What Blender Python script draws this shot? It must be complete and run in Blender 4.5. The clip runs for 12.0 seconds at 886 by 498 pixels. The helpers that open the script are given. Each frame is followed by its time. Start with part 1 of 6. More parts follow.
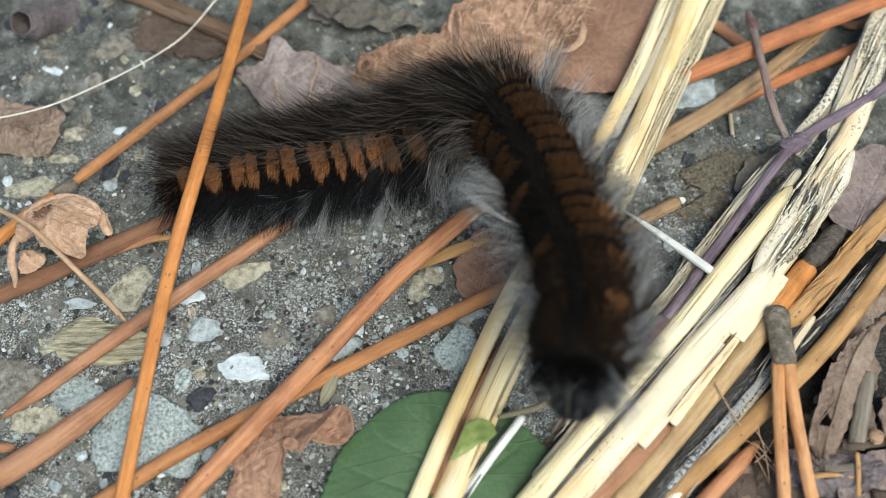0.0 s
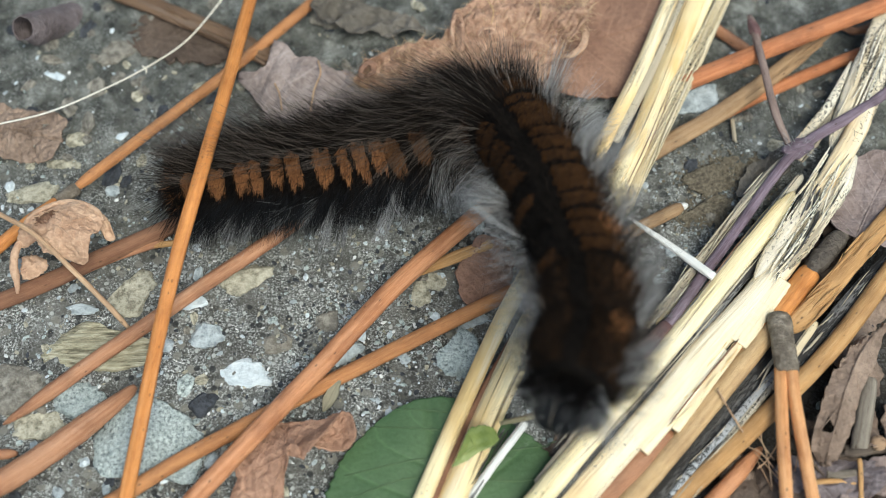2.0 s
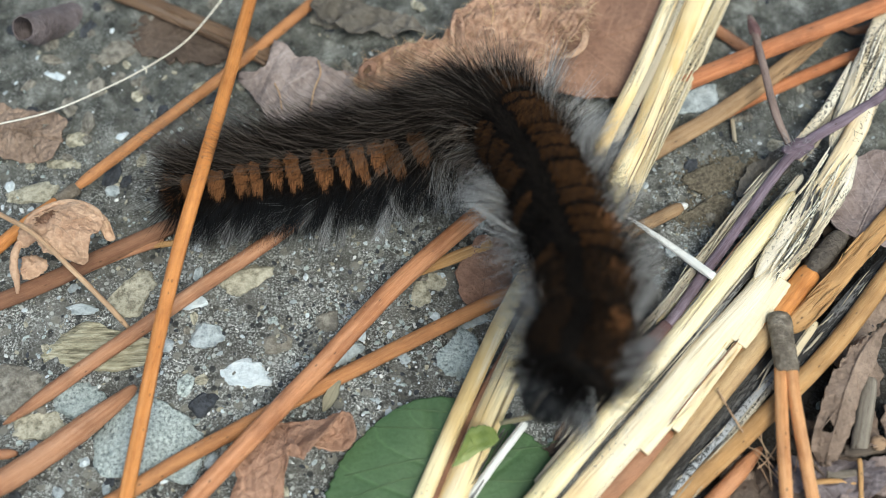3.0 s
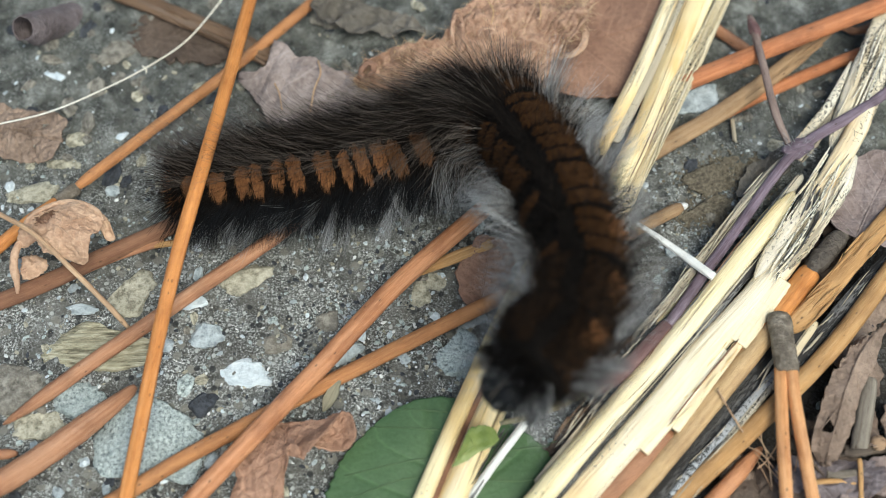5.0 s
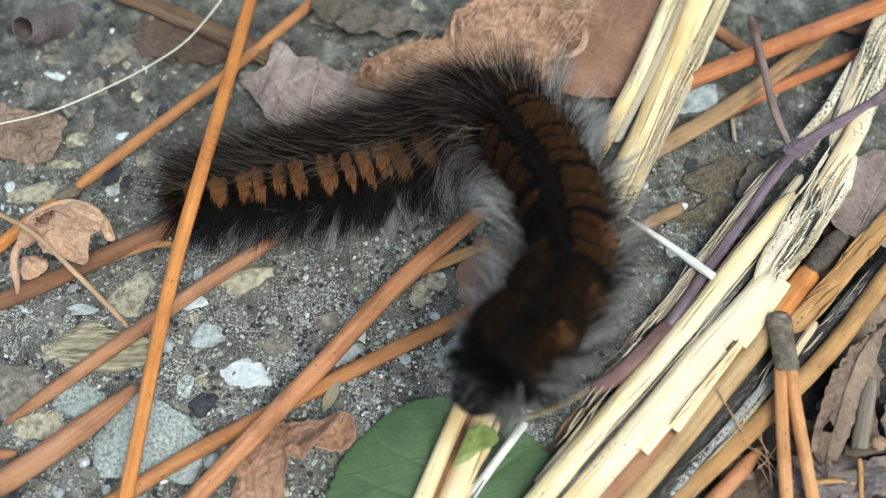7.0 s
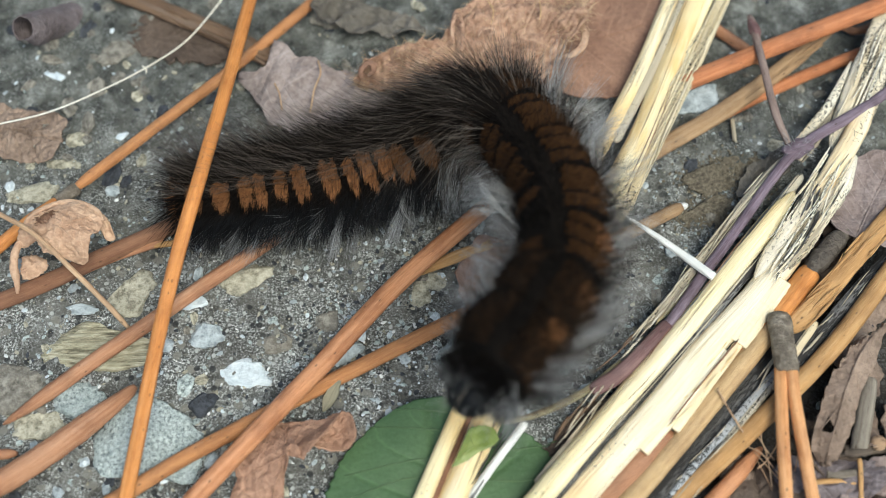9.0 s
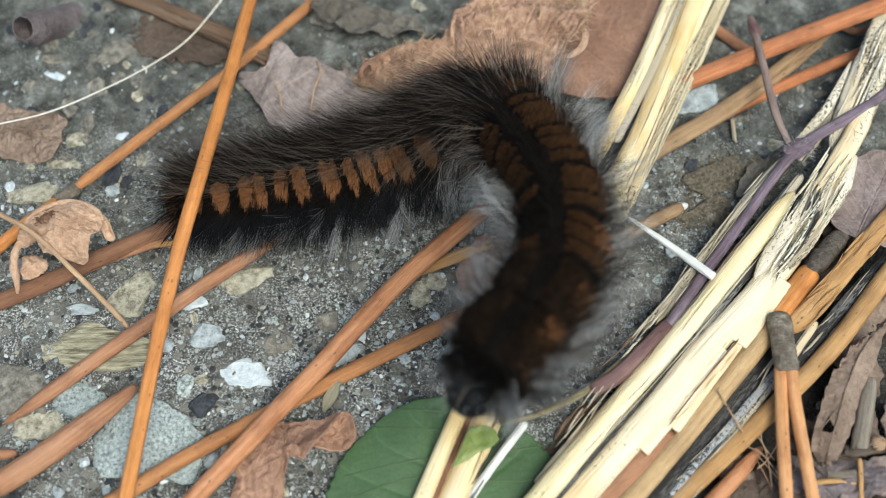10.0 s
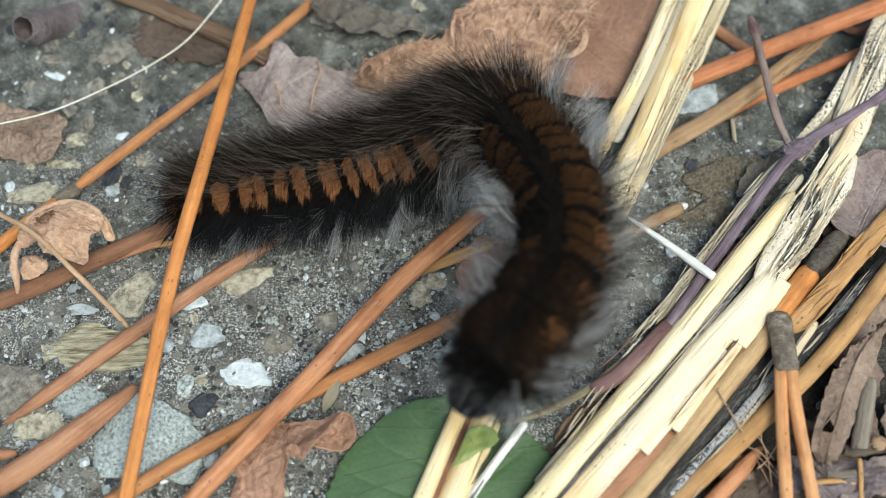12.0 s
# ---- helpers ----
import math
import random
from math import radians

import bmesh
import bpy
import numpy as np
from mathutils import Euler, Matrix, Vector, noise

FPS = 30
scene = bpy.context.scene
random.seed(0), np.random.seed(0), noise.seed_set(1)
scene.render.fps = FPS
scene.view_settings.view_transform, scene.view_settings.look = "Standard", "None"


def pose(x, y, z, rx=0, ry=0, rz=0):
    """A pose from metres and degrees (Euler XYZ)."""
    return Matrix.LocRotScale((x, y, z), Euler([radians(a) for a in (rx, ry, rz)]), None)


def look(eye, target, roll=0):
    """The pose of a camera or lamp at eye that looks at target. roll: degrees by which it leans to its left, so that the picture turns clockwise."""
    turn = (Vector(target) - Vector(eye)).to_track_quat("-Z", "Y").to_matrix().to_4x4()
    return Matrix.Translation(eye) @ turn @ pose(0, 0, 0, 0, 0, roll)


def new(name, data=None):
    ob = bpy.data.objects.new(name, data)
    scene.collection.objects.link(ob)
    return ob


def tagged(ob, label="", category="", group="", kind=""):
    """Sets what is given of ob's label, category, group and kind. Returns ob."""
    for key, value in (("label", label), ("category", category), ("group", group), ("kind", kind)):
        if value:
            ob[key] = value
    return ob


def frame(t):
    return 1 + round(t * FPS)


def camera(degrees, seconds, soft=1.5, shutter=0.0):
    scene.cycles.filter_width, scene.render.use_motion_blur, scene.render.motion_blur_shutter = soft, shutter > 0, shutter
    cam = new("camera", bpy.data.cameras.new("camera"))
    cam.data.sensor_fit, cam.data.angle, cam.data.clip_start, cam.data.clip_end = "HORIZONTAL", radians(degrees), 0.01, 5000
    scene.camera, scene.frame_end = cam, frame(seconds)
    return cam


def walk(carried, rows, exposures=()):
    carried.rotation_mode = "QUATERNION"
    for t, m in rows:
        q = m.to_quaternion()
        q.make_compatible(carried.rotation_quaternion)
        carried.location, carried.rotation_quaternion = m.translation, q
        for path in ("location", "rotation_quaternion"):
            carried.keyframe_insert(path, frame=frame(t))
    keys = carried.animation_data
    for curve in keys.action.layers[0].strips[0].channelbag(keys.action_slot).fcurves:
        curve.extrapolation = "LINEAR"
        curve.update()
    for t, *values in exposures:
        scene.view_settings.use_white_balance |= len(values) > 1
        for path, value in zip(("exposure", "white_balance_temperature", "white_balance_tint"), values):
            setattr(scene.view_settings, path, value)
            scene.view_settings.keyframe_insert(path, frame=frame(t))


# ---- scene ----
from mathutils.geometry import intersect_point_tri_2d
# A furry caterpillar on a gravelly path among pine needles, split straw and dead leaves.
# Lengths in the plan are millimetres; meshes are made in metres.
MM = 0.001

# ---- camera and its way ----
cam = camera(42.0, 12.0, soft=0.9)
cam.data.dof.use_dof = True
cam.data.dof.focus_distance = 0.1185
cam.data.dof.aperture_fstop = 17.5
EYE = Vector((0.0, -51.56, 110.57))
RIGHT, UP = Vector((1, 0, 0)), Vector((0, 0.9063, 0.4226))


def camera_pose(dx, dy):
    """The camera's pose, dx and dy millimetres off its last place, in the plane of its picture."""
    off = RIGHT * dx + UP * dy
    return look((EYE + off) * MM, off * MM)


walk(cam, [
    (0.0, camera_pose(0.24, -0.60)),
    (0.3, camera_pose(0.20, -0.56)),
    (0.5, camera_pose(0.17, -0.50)),
    (0.8, camera_pose(0.12, -0.37)),
    (1.0, camera_pose(0.08, -0.28)),
    (1.3, camera_pose(0.03, -0.17)),
    (1.5, camera_pose(0.01, -0.10)),
    (2.0, camera_pose(0.0, 0.0)),
    (12.0, camera_pose(0.0, 0.0)),
], exposures=[(0.0, 0.39, 6500, -1), (3.0, 0.38, 6500, -1), (6.5, 0.40, 6500, -1), (9.0, 0.42, 6500, -1), (12.0, 0.42, 6500, -1)])

# ---- light: a bright, veiled sky with a broad soft sun ----
SUN_HEIGHT, SUN_TURN = 62.0, 142.0
world = bpy.data.worlds.new("sky")
scene.world = world
world.use_nodes = True
sky = world.node_tree.nodes.new("ShaderNodeTexSky")
sky.sky_type, sky.sun_disc = "NISHITA", False
sky.sun_elevation, sky.sun_rotation = radians(SUN_HEIGHT), radians(SUN_TURN)
sky.dust_density, sky.air_density = 3.0, 1.0
background = world.node_tree.nodes["Background"]
background.inputs["Strength"].default_value = 0.12
world.node_tree.links.new(sky.outputs["Color"], background.inputs["Color"])
sun_data = bpy.data.lights.new("sun", "SUN")
sun_data.energy, sun_data.angle, sun_data.color = 2.3, radians(40), (1.0, 0.965, 0.92)
sun = new("sun", sun_data)
sun_way = Vector((math.sin(radians(SUN_TURN)) * math.cos(radians(SUN_HEIGHT)),
                  math.cos(radians(SUN_TURN)) * math.cos(radians(SUN_HEIGHT)),
                  math.sin(radians(SUN_HEIGHT))))
sun.matrix_world = look(sun_way, (0, 0, 0))


# ---- material tools ----
class Paint:
    """A node material with short ways to make nodes."""

    def __init__(self, name, rough=0.6, spec=0.5):
        self.mat = bpy.data.materials.new(name)
        self.mat.use_nodes = True
        self.tree = self.mat.node_tree
        self.bsdf = self.tree.nodes["Principled BSDF"]
        self.bsdf.inputs["Roughness"].default_value = rough
        self.bsdf.inputs["Specular IOR Level"].default_value = spec
        self.coords = self.tree.nodes.new("ShaderNodeTexCoord")

    def put(self, socket, value):
        if isinstance(value, bpy.types.NodeSocket):
            self.tree.links.new(value, socket)
        elif isinstance(value, tuple) and len(value) == 3 and socket.type == "RGBA":
            socket.default_value = (*value, 1)
        else:
            socket.default_value = value

    def space(self, kind, scale, turn=(0, 0, 0)):
        n = self.tree.nodes.new("ShaderNodeMapping")
        self.put(n.inputs["Vector"], self.coords.outputs[kind])
        n.inputs["Scale"].default_value = scale if isinstance(scale, tuple) else (scale,) * 3
        n.inputs["Rotation"].default_value = turn
        return n.outputs["Vector"]

    def noise(self, vector, scale=1.0, detail=4.0, rough=0.55, warp=0.0):
        n = self.tree.nodes.new("ShaderNodeTexNoise")
        for key, value in (("Vector", vector), ("Scale", scale), ("Detail", detail), ("Roughness", rough), ("Distortion", warp)):
            self.put(n.inputs[key], value)
        return n.outputs["Fac"]

    def cells(self, vector, scale=1.0, feature="F1", out="Distance"):
        n = self.tree.nodes.new("ShaderNodeTexVoronoi")
        n.feature = feature
        self.put(n.inputs["Vector"], vector)
        self.put(n.inputs["Scale"], scale)
        return n.outputs[out]

    def ramp(self, fac, *stops):
        n = self.tree.nodes.new("ShaderNodeValToRGB")
        while len(n.color_ramp.elements) < len(stops):
            n.color_ramp.elements.new(0.5)
        for e, (at, colour) in zip(n.color_ramp.elements, stops):
            e.position = at
            e.color = (*colour, 1) if isinstance(colour, tuple) else (colour, colour, colour, 1)
        self.put(n.inputs["Fac"], fac)
        return n.outputs["Color"]

    def mix(self, fac, a, b, blend="MIX"):
        n = self.tree.nodes.new("ShaderNodeMix")
        n.data_type, n.blend_type = "RGBA", blend
        self.put(n.inputs[0], fac)
        self.put(n.inputs[6], a)
        self.put(n.inputs[7], b)
        return n.outputs[2]

    def sums(self, op, a, b=0.0):
        n = self.tree.nodes.new("ShaderNodeMath")
        n.operation = op
        self.put(n.inputs[0], a)
        self.put(n.inputs[1], b)
        return n.outputs[0]

    def ribs(self, count, slant=0.22):
        """1 on the side veins of a leaf blade, 0 between them."""
        split = self.tree.nodes.new("ShaderNodeSeparateXYZ")
        self.put(split.inputs[0], self.coords.outputs["UV"])
        off = self.sums("ABSOLUTE", self.sums("SUBTRACT", self.sums("MULTIPLY", split.outputs["Y"], 2.0), 1.0))
        run = self.sums("MULTIPLY", self.sums("SUBTRACT", split.outputs["X"], self.sums("MULTIPLY", off, slant)), count)
        saw = self.sums("ABSOLUTE", self.sums("SUBTRACT", self.sums("FRACT", self.sums("ADD", run, 4.0)), 0.5))
        return self.ramp(saw, (0.455, 0.0), (0.485, 1.0))

    def island(self):
        return self.tree.nodes.new("ShaderNodeNewGeometry").outputs["Random Per Island"]

    def chance(self):
        return self.tree.nodes.new("ShaderNodeObjectInfo").outputs["Random"]

    def bump(self, height, distance, strength=0.6):
        n = self.tree.nodes.new("ShaderNodeBump")
        n.inputs["Strength"].default_value = strength
        n.inputs["Distance"].default_value = distance
        self.put(n.inputs["Height"], height)
        self.put(self.bsdf.inputs["Normal"], n.outputs["Normal"])

    def done(self, colour, rough=None):
        self.put(self.bsdf.inputs["Base Color"], colour)
        if rough is not None:
            self.put(self.bsdf.inputs["Roughness"], rough)
        return self.mat


def needle_paint(name, pale, mid, dark, rough=0.42):
    """Dry pine needle: streaks along its length, blotches, tiny specks."""
    p = Paint(name, rough, 0.5)
    streak = p.noise(p.space("UV", (0.10, 4.0, 1)), 1.0, 3)
    blotch = p.noise(p.space("UV", (0.22, 0.5, 1)), 1.0, 3)
    c = p.ramp(streak, (0.06, dark), (0.44, mid), (0.84, pale))
    c = p.mix(p.ramp(blotch, (0.46, 0.0), (0.68, 0.7)), c, dark)
    c = p.mix(p.ramp(p.chance(), (0.0, 0.0), (1.0, 0.35)), c, mid)
    specks = p.cells(p.space("UV", (0.55, 1.6, 1)), 1.0)
    c = p.mix(p.ramp(specks, (0.06, 0.75), (0.12, 0.0)), c, (0.05, 0.025, 0.012))
    thread = p.noise(p.space("UV", (0.9, 22.0, 1)), 1.0, 4, 0.7)
    c = p.mix(p.ramp(thread, (0.34, 0.4), (0.47, 0.0)), c, dark)
    c = p.mix(p.ramp(thread, (0.52, 0.0), (0.68, 0.45)), c, pale)
    p.bump(p.sums("ADD", streak, thread), 0.00016, 0.8)
    return p.done(c, p.ramp(streak, (0.3, rough + 0.18), (0.7, rough)))


def straw_paint(name, pale, mid, dark, mould=0.0, rough=0.5):
    """Dry split grass stalk: fine fibres, yellowed and bleached lengths; mould: how much black spotting it bears."""
    p = Paint(name, rough, 0.4)
    fibre = p.noise(p.space("UV", (0.07, 5.0, 1)), 1.0, 5, 0.65)
    broad = p.noise(p.space("UV", (0.06, 0.40, 1)), 1.0, 3)
    c = p.ramp(fibre, (0.24, mid), (0.42, pale), (0.75, pale))
    c = p.mix(p.ramp(broad, (0.44, 0.0), (0.60, 0.75)), c, mid)
    bleach = p.noise(p.space("UV", (0.05, 0.9, 1)), 1.0, 4, 0.6)
    c = p.mix(p.ramp(bleach, (0.52, 0.0), (0.62, 0.45)), c, tuple(0.55 * k + 0.45 * max(pale) for k in pale))
    crack = p.noise(p.space("UV", (0.016, 2.6, 1)), 1.0, 4, 0.65)
    c = p.mix(p.ramp(crack, (0.32, 0.95), (0.36, 0.0)), c, dark)
    if mould > 0:
        spots = p.noise(p.space("UV", (2.6, 7.0, 1) if mould < 0.9 else (1.0, 11.0, 1)), 1.0, 6, 0.75)
        where = p.noise(p.space("UV", (0.07, 0.35, 1)), 1.0, 2)
        k = p.sums("ADD", spots, p.sums("MULTIPLY", p.sums("SUBTRACT", where, 0.5), 0.8))
        edge = 0.74 - 0.3 * mould
        c = p.mix(p.ramp(k, (edge, 0.0), (edge + 0.03, 0.95)), c, (0.019, 0.017, 0.016))
    thread = p.noise(p.space("UV", (0.08, 14.0, 1)), 1.0, 3, 0.6)
    c = p.mix(p.ramp(thread, (0.36, 0.25), (0.44, 0.0)), c, mid)
    p.bump(p.sums("ADD", fibre, p.sums("ADD", thread, crack)), 0.0002, 0.8)
    return p.done(c)


def litter_paint(name, pale, mid, dark, veins=0.4, rough=0.7, mottle=260.0):
    """Dead leaf: mottled, with ribs that run out from the midrib."""
    p = Paint(name, rough, 0.35)
    spot = p.noise(p.space("Object", mottle), 1.0, 5, 0.65)
    fine = p.noise(p.space("Object", 1900.0), 1.0, 4, 0.65)
    c = p.ramp(spot, (0.22, dark), (0.48, mid), (0.8, pale))
    c = p.mix(p.ramp(fine, (0.3, 0.5), (0.55, 0.0)), c, dark)
    c = p.mix(p.ramp(fine, (0.55, 0.0), (0.75, 0.4)), c, pale)
    net = p.cells(p.space("Object", 1500.0), 1.0, "DISTANCE_TO_EDGE")
    c = p.mix(p.ramp(net, (0.0, veins * 0.3), (0.06, 0.0)), c, pale)
    c = p.mix(p.sums("MULTIPLY", p.ribs(6.0), veins), c, pale)
    c = p.mix(p.ramp(p.noise(p.space("Object", 90.0), 1.0, 3), (0.45, 0.0), (0.65, 0.32)), c, dark)
    p.bump(p.sums("ADD", fine, p.sums("MULTIPLY", spot, 1.5)), 0.0004, 0.8)
    return p.done(c)


def stone_paint(name, pale, mid, dark, grain=1500.0, rough=0.75, veined=1.0):
    """Pebble: crystalline speckle; each stone a little lighter or darker."""
    p = Paint(name, rough, 0.4)
    speck = p.noise(p.space("Object", (grain / veined, grain, grain), (0, 0, -0.1)), 1.0, 6, 0.75)
    wide = p.noise(p.space("Object", grain * 0.18), 1.0, 4, 0.65)
    c = p.ramp(speck, (0.38, dark), (0.5, mid), (0.62, pale))
    c = p.mix(p.ramp(wide, (0.4, 0.0), (0.7, 0.6)), c, mid)
    c = p.mix(p.sums("MULTIPLY", p.chance(), 0.2), c, dark)
    p.bump(p.sums("ADD", speck, p.sums("MULTIPLY", wide, 2.0)), 0.0004, 1.0)
    return p.done(c)


def hair_paint(name, a, b, rough=0.45, spec=0.5):
    """Fur: every hair its own shade between a and b."""
    p = Paint(name, rough, spec)
    return p.done(p.ramp(p.island(), (0.0, a), (1.0, b)))


def ground_paint():
    """Worn asphalt: grey-brown binder, pale and dark grit, damp dark earth off the path's edge."""
    p = Paint("worn_asphalt", 0.85, 0.3)
    at = p.space("Object", 1.0)
    fine = p.noise(at, 4600.0, 5, 0.75)
    mid = p.noise(at, 520.0, 5, 0.7)
    broad = p.noise(at, 75.0, 3, 0.55)
    c = p.ramp(fine, (0.39, (0.035, 0.036, 0.034)), (0.49, (0.20, 0.204, 0.194)), (0.55, (0.42, 0.436, 0.424)), (0.588, (0.92, 0.95, 0.93)))
    clump = p.noise(at, 145.0, 4, 0.6)
    c = p.mix(p.ramp(clump, (0.40, 0.6), (0.50, 0.0)), c, (0.085, 0.08, 0.07))
    c = p.mix(p.ramp(clump, (0.54, 0.0), (0.68, 0.45)), c, (0.48, 0.5, 0.48))
    c = p.mix(p.ramp(mid, (0.36, 0.85), (0.5, 0.0)), c, (0.07, 0.068, 0.058))
    c = p.mix(p.ramp(p.noise(at, 240.0, 4, 0.6), (0.46, 0.0), (0.62, 0.55)), c, (0.22, 0.214, 0.194))
    c = p.mix(p.ramp(broad, (0.52, 0.0), (0.64, 0.4)), c, (0.18, 0.162, 0.13))
    for scale, size, share, colour in ((1500.0, 0.36, 0.64, (0.62, 0.64, 0.62)), (760.0, 0.40, 0.60, (0.30, 0.29, 0.25)), (1050.0, 0.38, 0.66, (0.03, 0.032, 0.035))):
        tone = p.cells(at, scale, "F1", "Color")
        grit = p.cells(at, scale)
        c = p.mix(p.sums("MULTIPLY", p.ramp(grit, (size - 0.08, 1.0), (size + 0.03, 0.0)), p.ramp(tone, (share, 0.0), (share + 0.06, 0.85))), c, colour)
    split = p.tree.nodes.new("ShaderNodeSeparateXYZ")
    p.put(split.inputs[0], at)
    away = p.sums("SQRT", p.sums("ADD", p.sums("MULTIPLY", split.outputs["X"], split.outputs["X"]), p.sums("MULTIPLY", split.outputs["Y"], split.outputs["Y"])))
    near = p.ramp(p.sums("ADD", away, p.sums("MULTIPLY", p.noise(at, 9.0, 3), 0.12)), (0.15, 1.0), (0.24, 0.0))
    # The asphalt goes over to a darker mottled tone towards +y.
    ragged_y = p.sums("ADD", split.outputs["Y"], p.sums("MULTIPLY", broad, 0.03))
    c = p.mix(p.sums("MULTIPLY", near, p.ramp(ragged_y, (0.008, 0.0), (0.034, 0.72))), c, p.ramp(p.noise(at, 330.0, 5, 0.65), (0.38, (0.035, 0.038, 0.034)), (0.5, (0.118, 0.124, 0.109)), (0.58, (0.235, 0.243, 0.222)), (0.66, (0.42, 0.43, 0.40))))
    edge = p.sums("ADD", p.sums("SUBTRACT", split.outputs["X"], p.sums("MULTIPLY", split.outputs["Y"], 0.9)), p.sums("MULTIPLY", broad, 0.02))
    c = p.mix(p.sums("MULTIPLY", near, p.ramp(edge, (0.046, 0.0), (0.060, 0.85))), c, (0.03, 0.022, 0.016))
    p.bump(p.sums("ADD", fine, p.sums("MULTIPLY", mid, 1.5)), 0.00045, 1.0)
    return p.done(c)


NEEDLE = needle_paint("orange_needle", (0.82, 0.40, 0.125), (0.60, 0.225, 0.055), (0.30, 0.09, 0.02), 0.3)
NEEDLE_VERMILION = needle_paint("vermilion_needle", (0.72, 0.32, 0.15), (0.48, 0.17, 0.066), (0.20, 0.06, 0.022), 0.3)
NEEDLE_PINK = needle_paint("salmon_needle", (0.76, 0.40, 0.21), (0.52, 0.22, 0.098), (0.22, 0.075, 0.03), 0.3)
NEEDLE_RED = needle_paint("red_brown_needle", (0.60, 0.34, 0.20), (0.40, 0.185, 0.095), (0.17, 0.065, 0.03), 0.3)
NEEDLE_BROWN = needle_paint("ochre_brown_needle", (0.68, 0.35, 0.145), (0.46, 0.195, 0.072), (0.20, 0.075, 0.027), 0.34)
NEEDLE_DULL = needle_paint("dull_brown_needle", (0.36, 0.19, 0.105), (0.22, 0.10, 0.052), (0.10, 0.042, 0.024), 0.5)
NEEDLE_PEACH = needle_paint("peach_needle", (0.84, 0.50, 0.265), (0.66, 0.31, 0.12), (0.34, 0.125, 0.042), 0.4)
NEEDLE_GOLD = needle_paint("golden_tan_needle", (0.74, 0.54, 0.31), (0.55, 0.36, 0.175), (0.26, 0.145, 0.07), 0.4)
STALK = needle_paint("beige_stalk", (0.66, 0.49, 0.33), (0.50, 0.32, 0.19), (0.20, 0.11, 0.06), 0.6)
NEEDLE_WOOD = needle_paint("wood_brown_needle", (0.56, 0.40, 0.235), (0.37, 0.225, 0.115), (0.14, 0.075, 0.035), 0.5)
NEEDLE_TAN = needle_paint("tan_needle", (0.68, 0.44, 0.21), (0.50, 0.27, 0.10), (0.25, 0.125, 0.045), 0.5)
STRAW = straw_paint("cream_straw", (0.88, 0.75, 0.46), (0.70, 0.45, 0.16), (0.10, 0.065, 0.03), 0.12)
STRAW_PALE = straw_paint("bleached_straw", (0.90, 0.77, 0.53), (0.74, 0.50, 0.24), (0.09, 0.06, 0.035), 0.2)
STRAW_SPOT = straw_paint("spotted_straw", (0.80, 0.75, 0.62), (0.64, 0.51, 0.31), (0.08, 0.06, 0.04), 0.64)
STRAW_DULL = straw_paint("speckled_straw", (0.80, 0.71, 0.50), (0.50, 0.38, 0.20), (0.08, 0.05, 0.03), 0.42)
STRIP_BROWN = straw_paint("brown_leaf_strip", (0.20, 0.125, 0.075), (0.115, 0.066, 0.038), (0.03, 0.018, 0.011), 0.1)
STRAW_GREY = straw_paint("weathered_straw", (0.52, 0.46, 0.35), (0.36, 0.29, 0.20), (0.06, 0.045, 0.03), 0.35)
STRAW_MILKY = straw_paint("milky_mouldy_straw", (0.46, 0.48, 0.50), (0.29, 0.29, 0.285), (0.04, 0.037, 0.034), 0.85)
# Mouldy straw; in the broad stalk it also paints the shaded splits.
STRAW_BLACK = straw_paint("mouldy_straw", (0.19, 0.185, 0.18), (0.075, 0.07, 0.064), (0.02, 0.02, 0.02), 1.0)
SHEATH_DARK = litter_paint("rotten_dark_sheath", (0.24, 0.205, 0.165), (0.11, 0.09, 0.072), (0.035, 0.027, 0.022), 0.0, 0.6, 900.0)
SHEATH = litter_paint("papery_dark_sheath", (0.48, 0.42, 0.34), (0.21, 0.175, 0.135), (0.055, 0.042, 0.032), 0.0, 0.5, 900.0)
PURPLE = needle_paint("purple_stem", (0.34, 0.28, 0.34), (0.175, 0.125, 0.16), (0.045, 0.022, 0.03), 0.6)
SHOOT_TWIG = needle_paint("dry_shoot_twig", (0.42, 0.33, 0.285), (0.26, 0.185, 0.16), (0.08, 0.05, 0.045), 0.75)
BUD = needle_paint("reddish_bud", (0.34, 0.22, 0.20), (0.17, 0.085, 0.085), (0.07, 0.03, 0.032), 0.6)
STEM_GREEN = needle_paint("green_stem", (0.36, 0.36, 0.22), (0.20, 0.16, 0.09), (0.10, 0.04, 0.032), 0.5)
HUSK = needle_paint("grey_green_husk", (0.40, 0.37, 0.27), (0.25, 0.225, 0.155), (0.10, 0.085, 0.055), 0.6)
TWIG_DARK = needle_paint("dark_rotten_twig", (0.21, 0.17, 0.13), (0.11, 0.082, 0.062), (0.035, 0.024, 0.02), 0.85)
TWIG = needle_paint("grey_twig", (0.37, 0.33, 0.27), (0.22, 0.185, 0.145), (0.055, 0.038, 0.03), 0.75)
WHITE = straw_paint("white_splinter", (0.84, 0.84, 0.82), (0.70, 0.69, 0.64), (0.42, 0.40, 0.36))
THREAD = straw_paint("white_fibre", (0.85, 0.82, 0.74), (0.72, 0.66, 0.52), (0.4, 0.35, 0.25))
LEAF_BROWN = litter_paint("brown_dead_leaf", (0.70, 0.48, 0.34), (0.40, 0.24, 0.165), (0.14, 0.075, 0.048), 0.4, 0.65, 420.0)
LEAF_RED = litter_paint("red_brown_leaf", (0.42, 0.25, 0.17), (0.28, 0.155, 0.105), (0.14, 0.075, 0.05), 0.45)
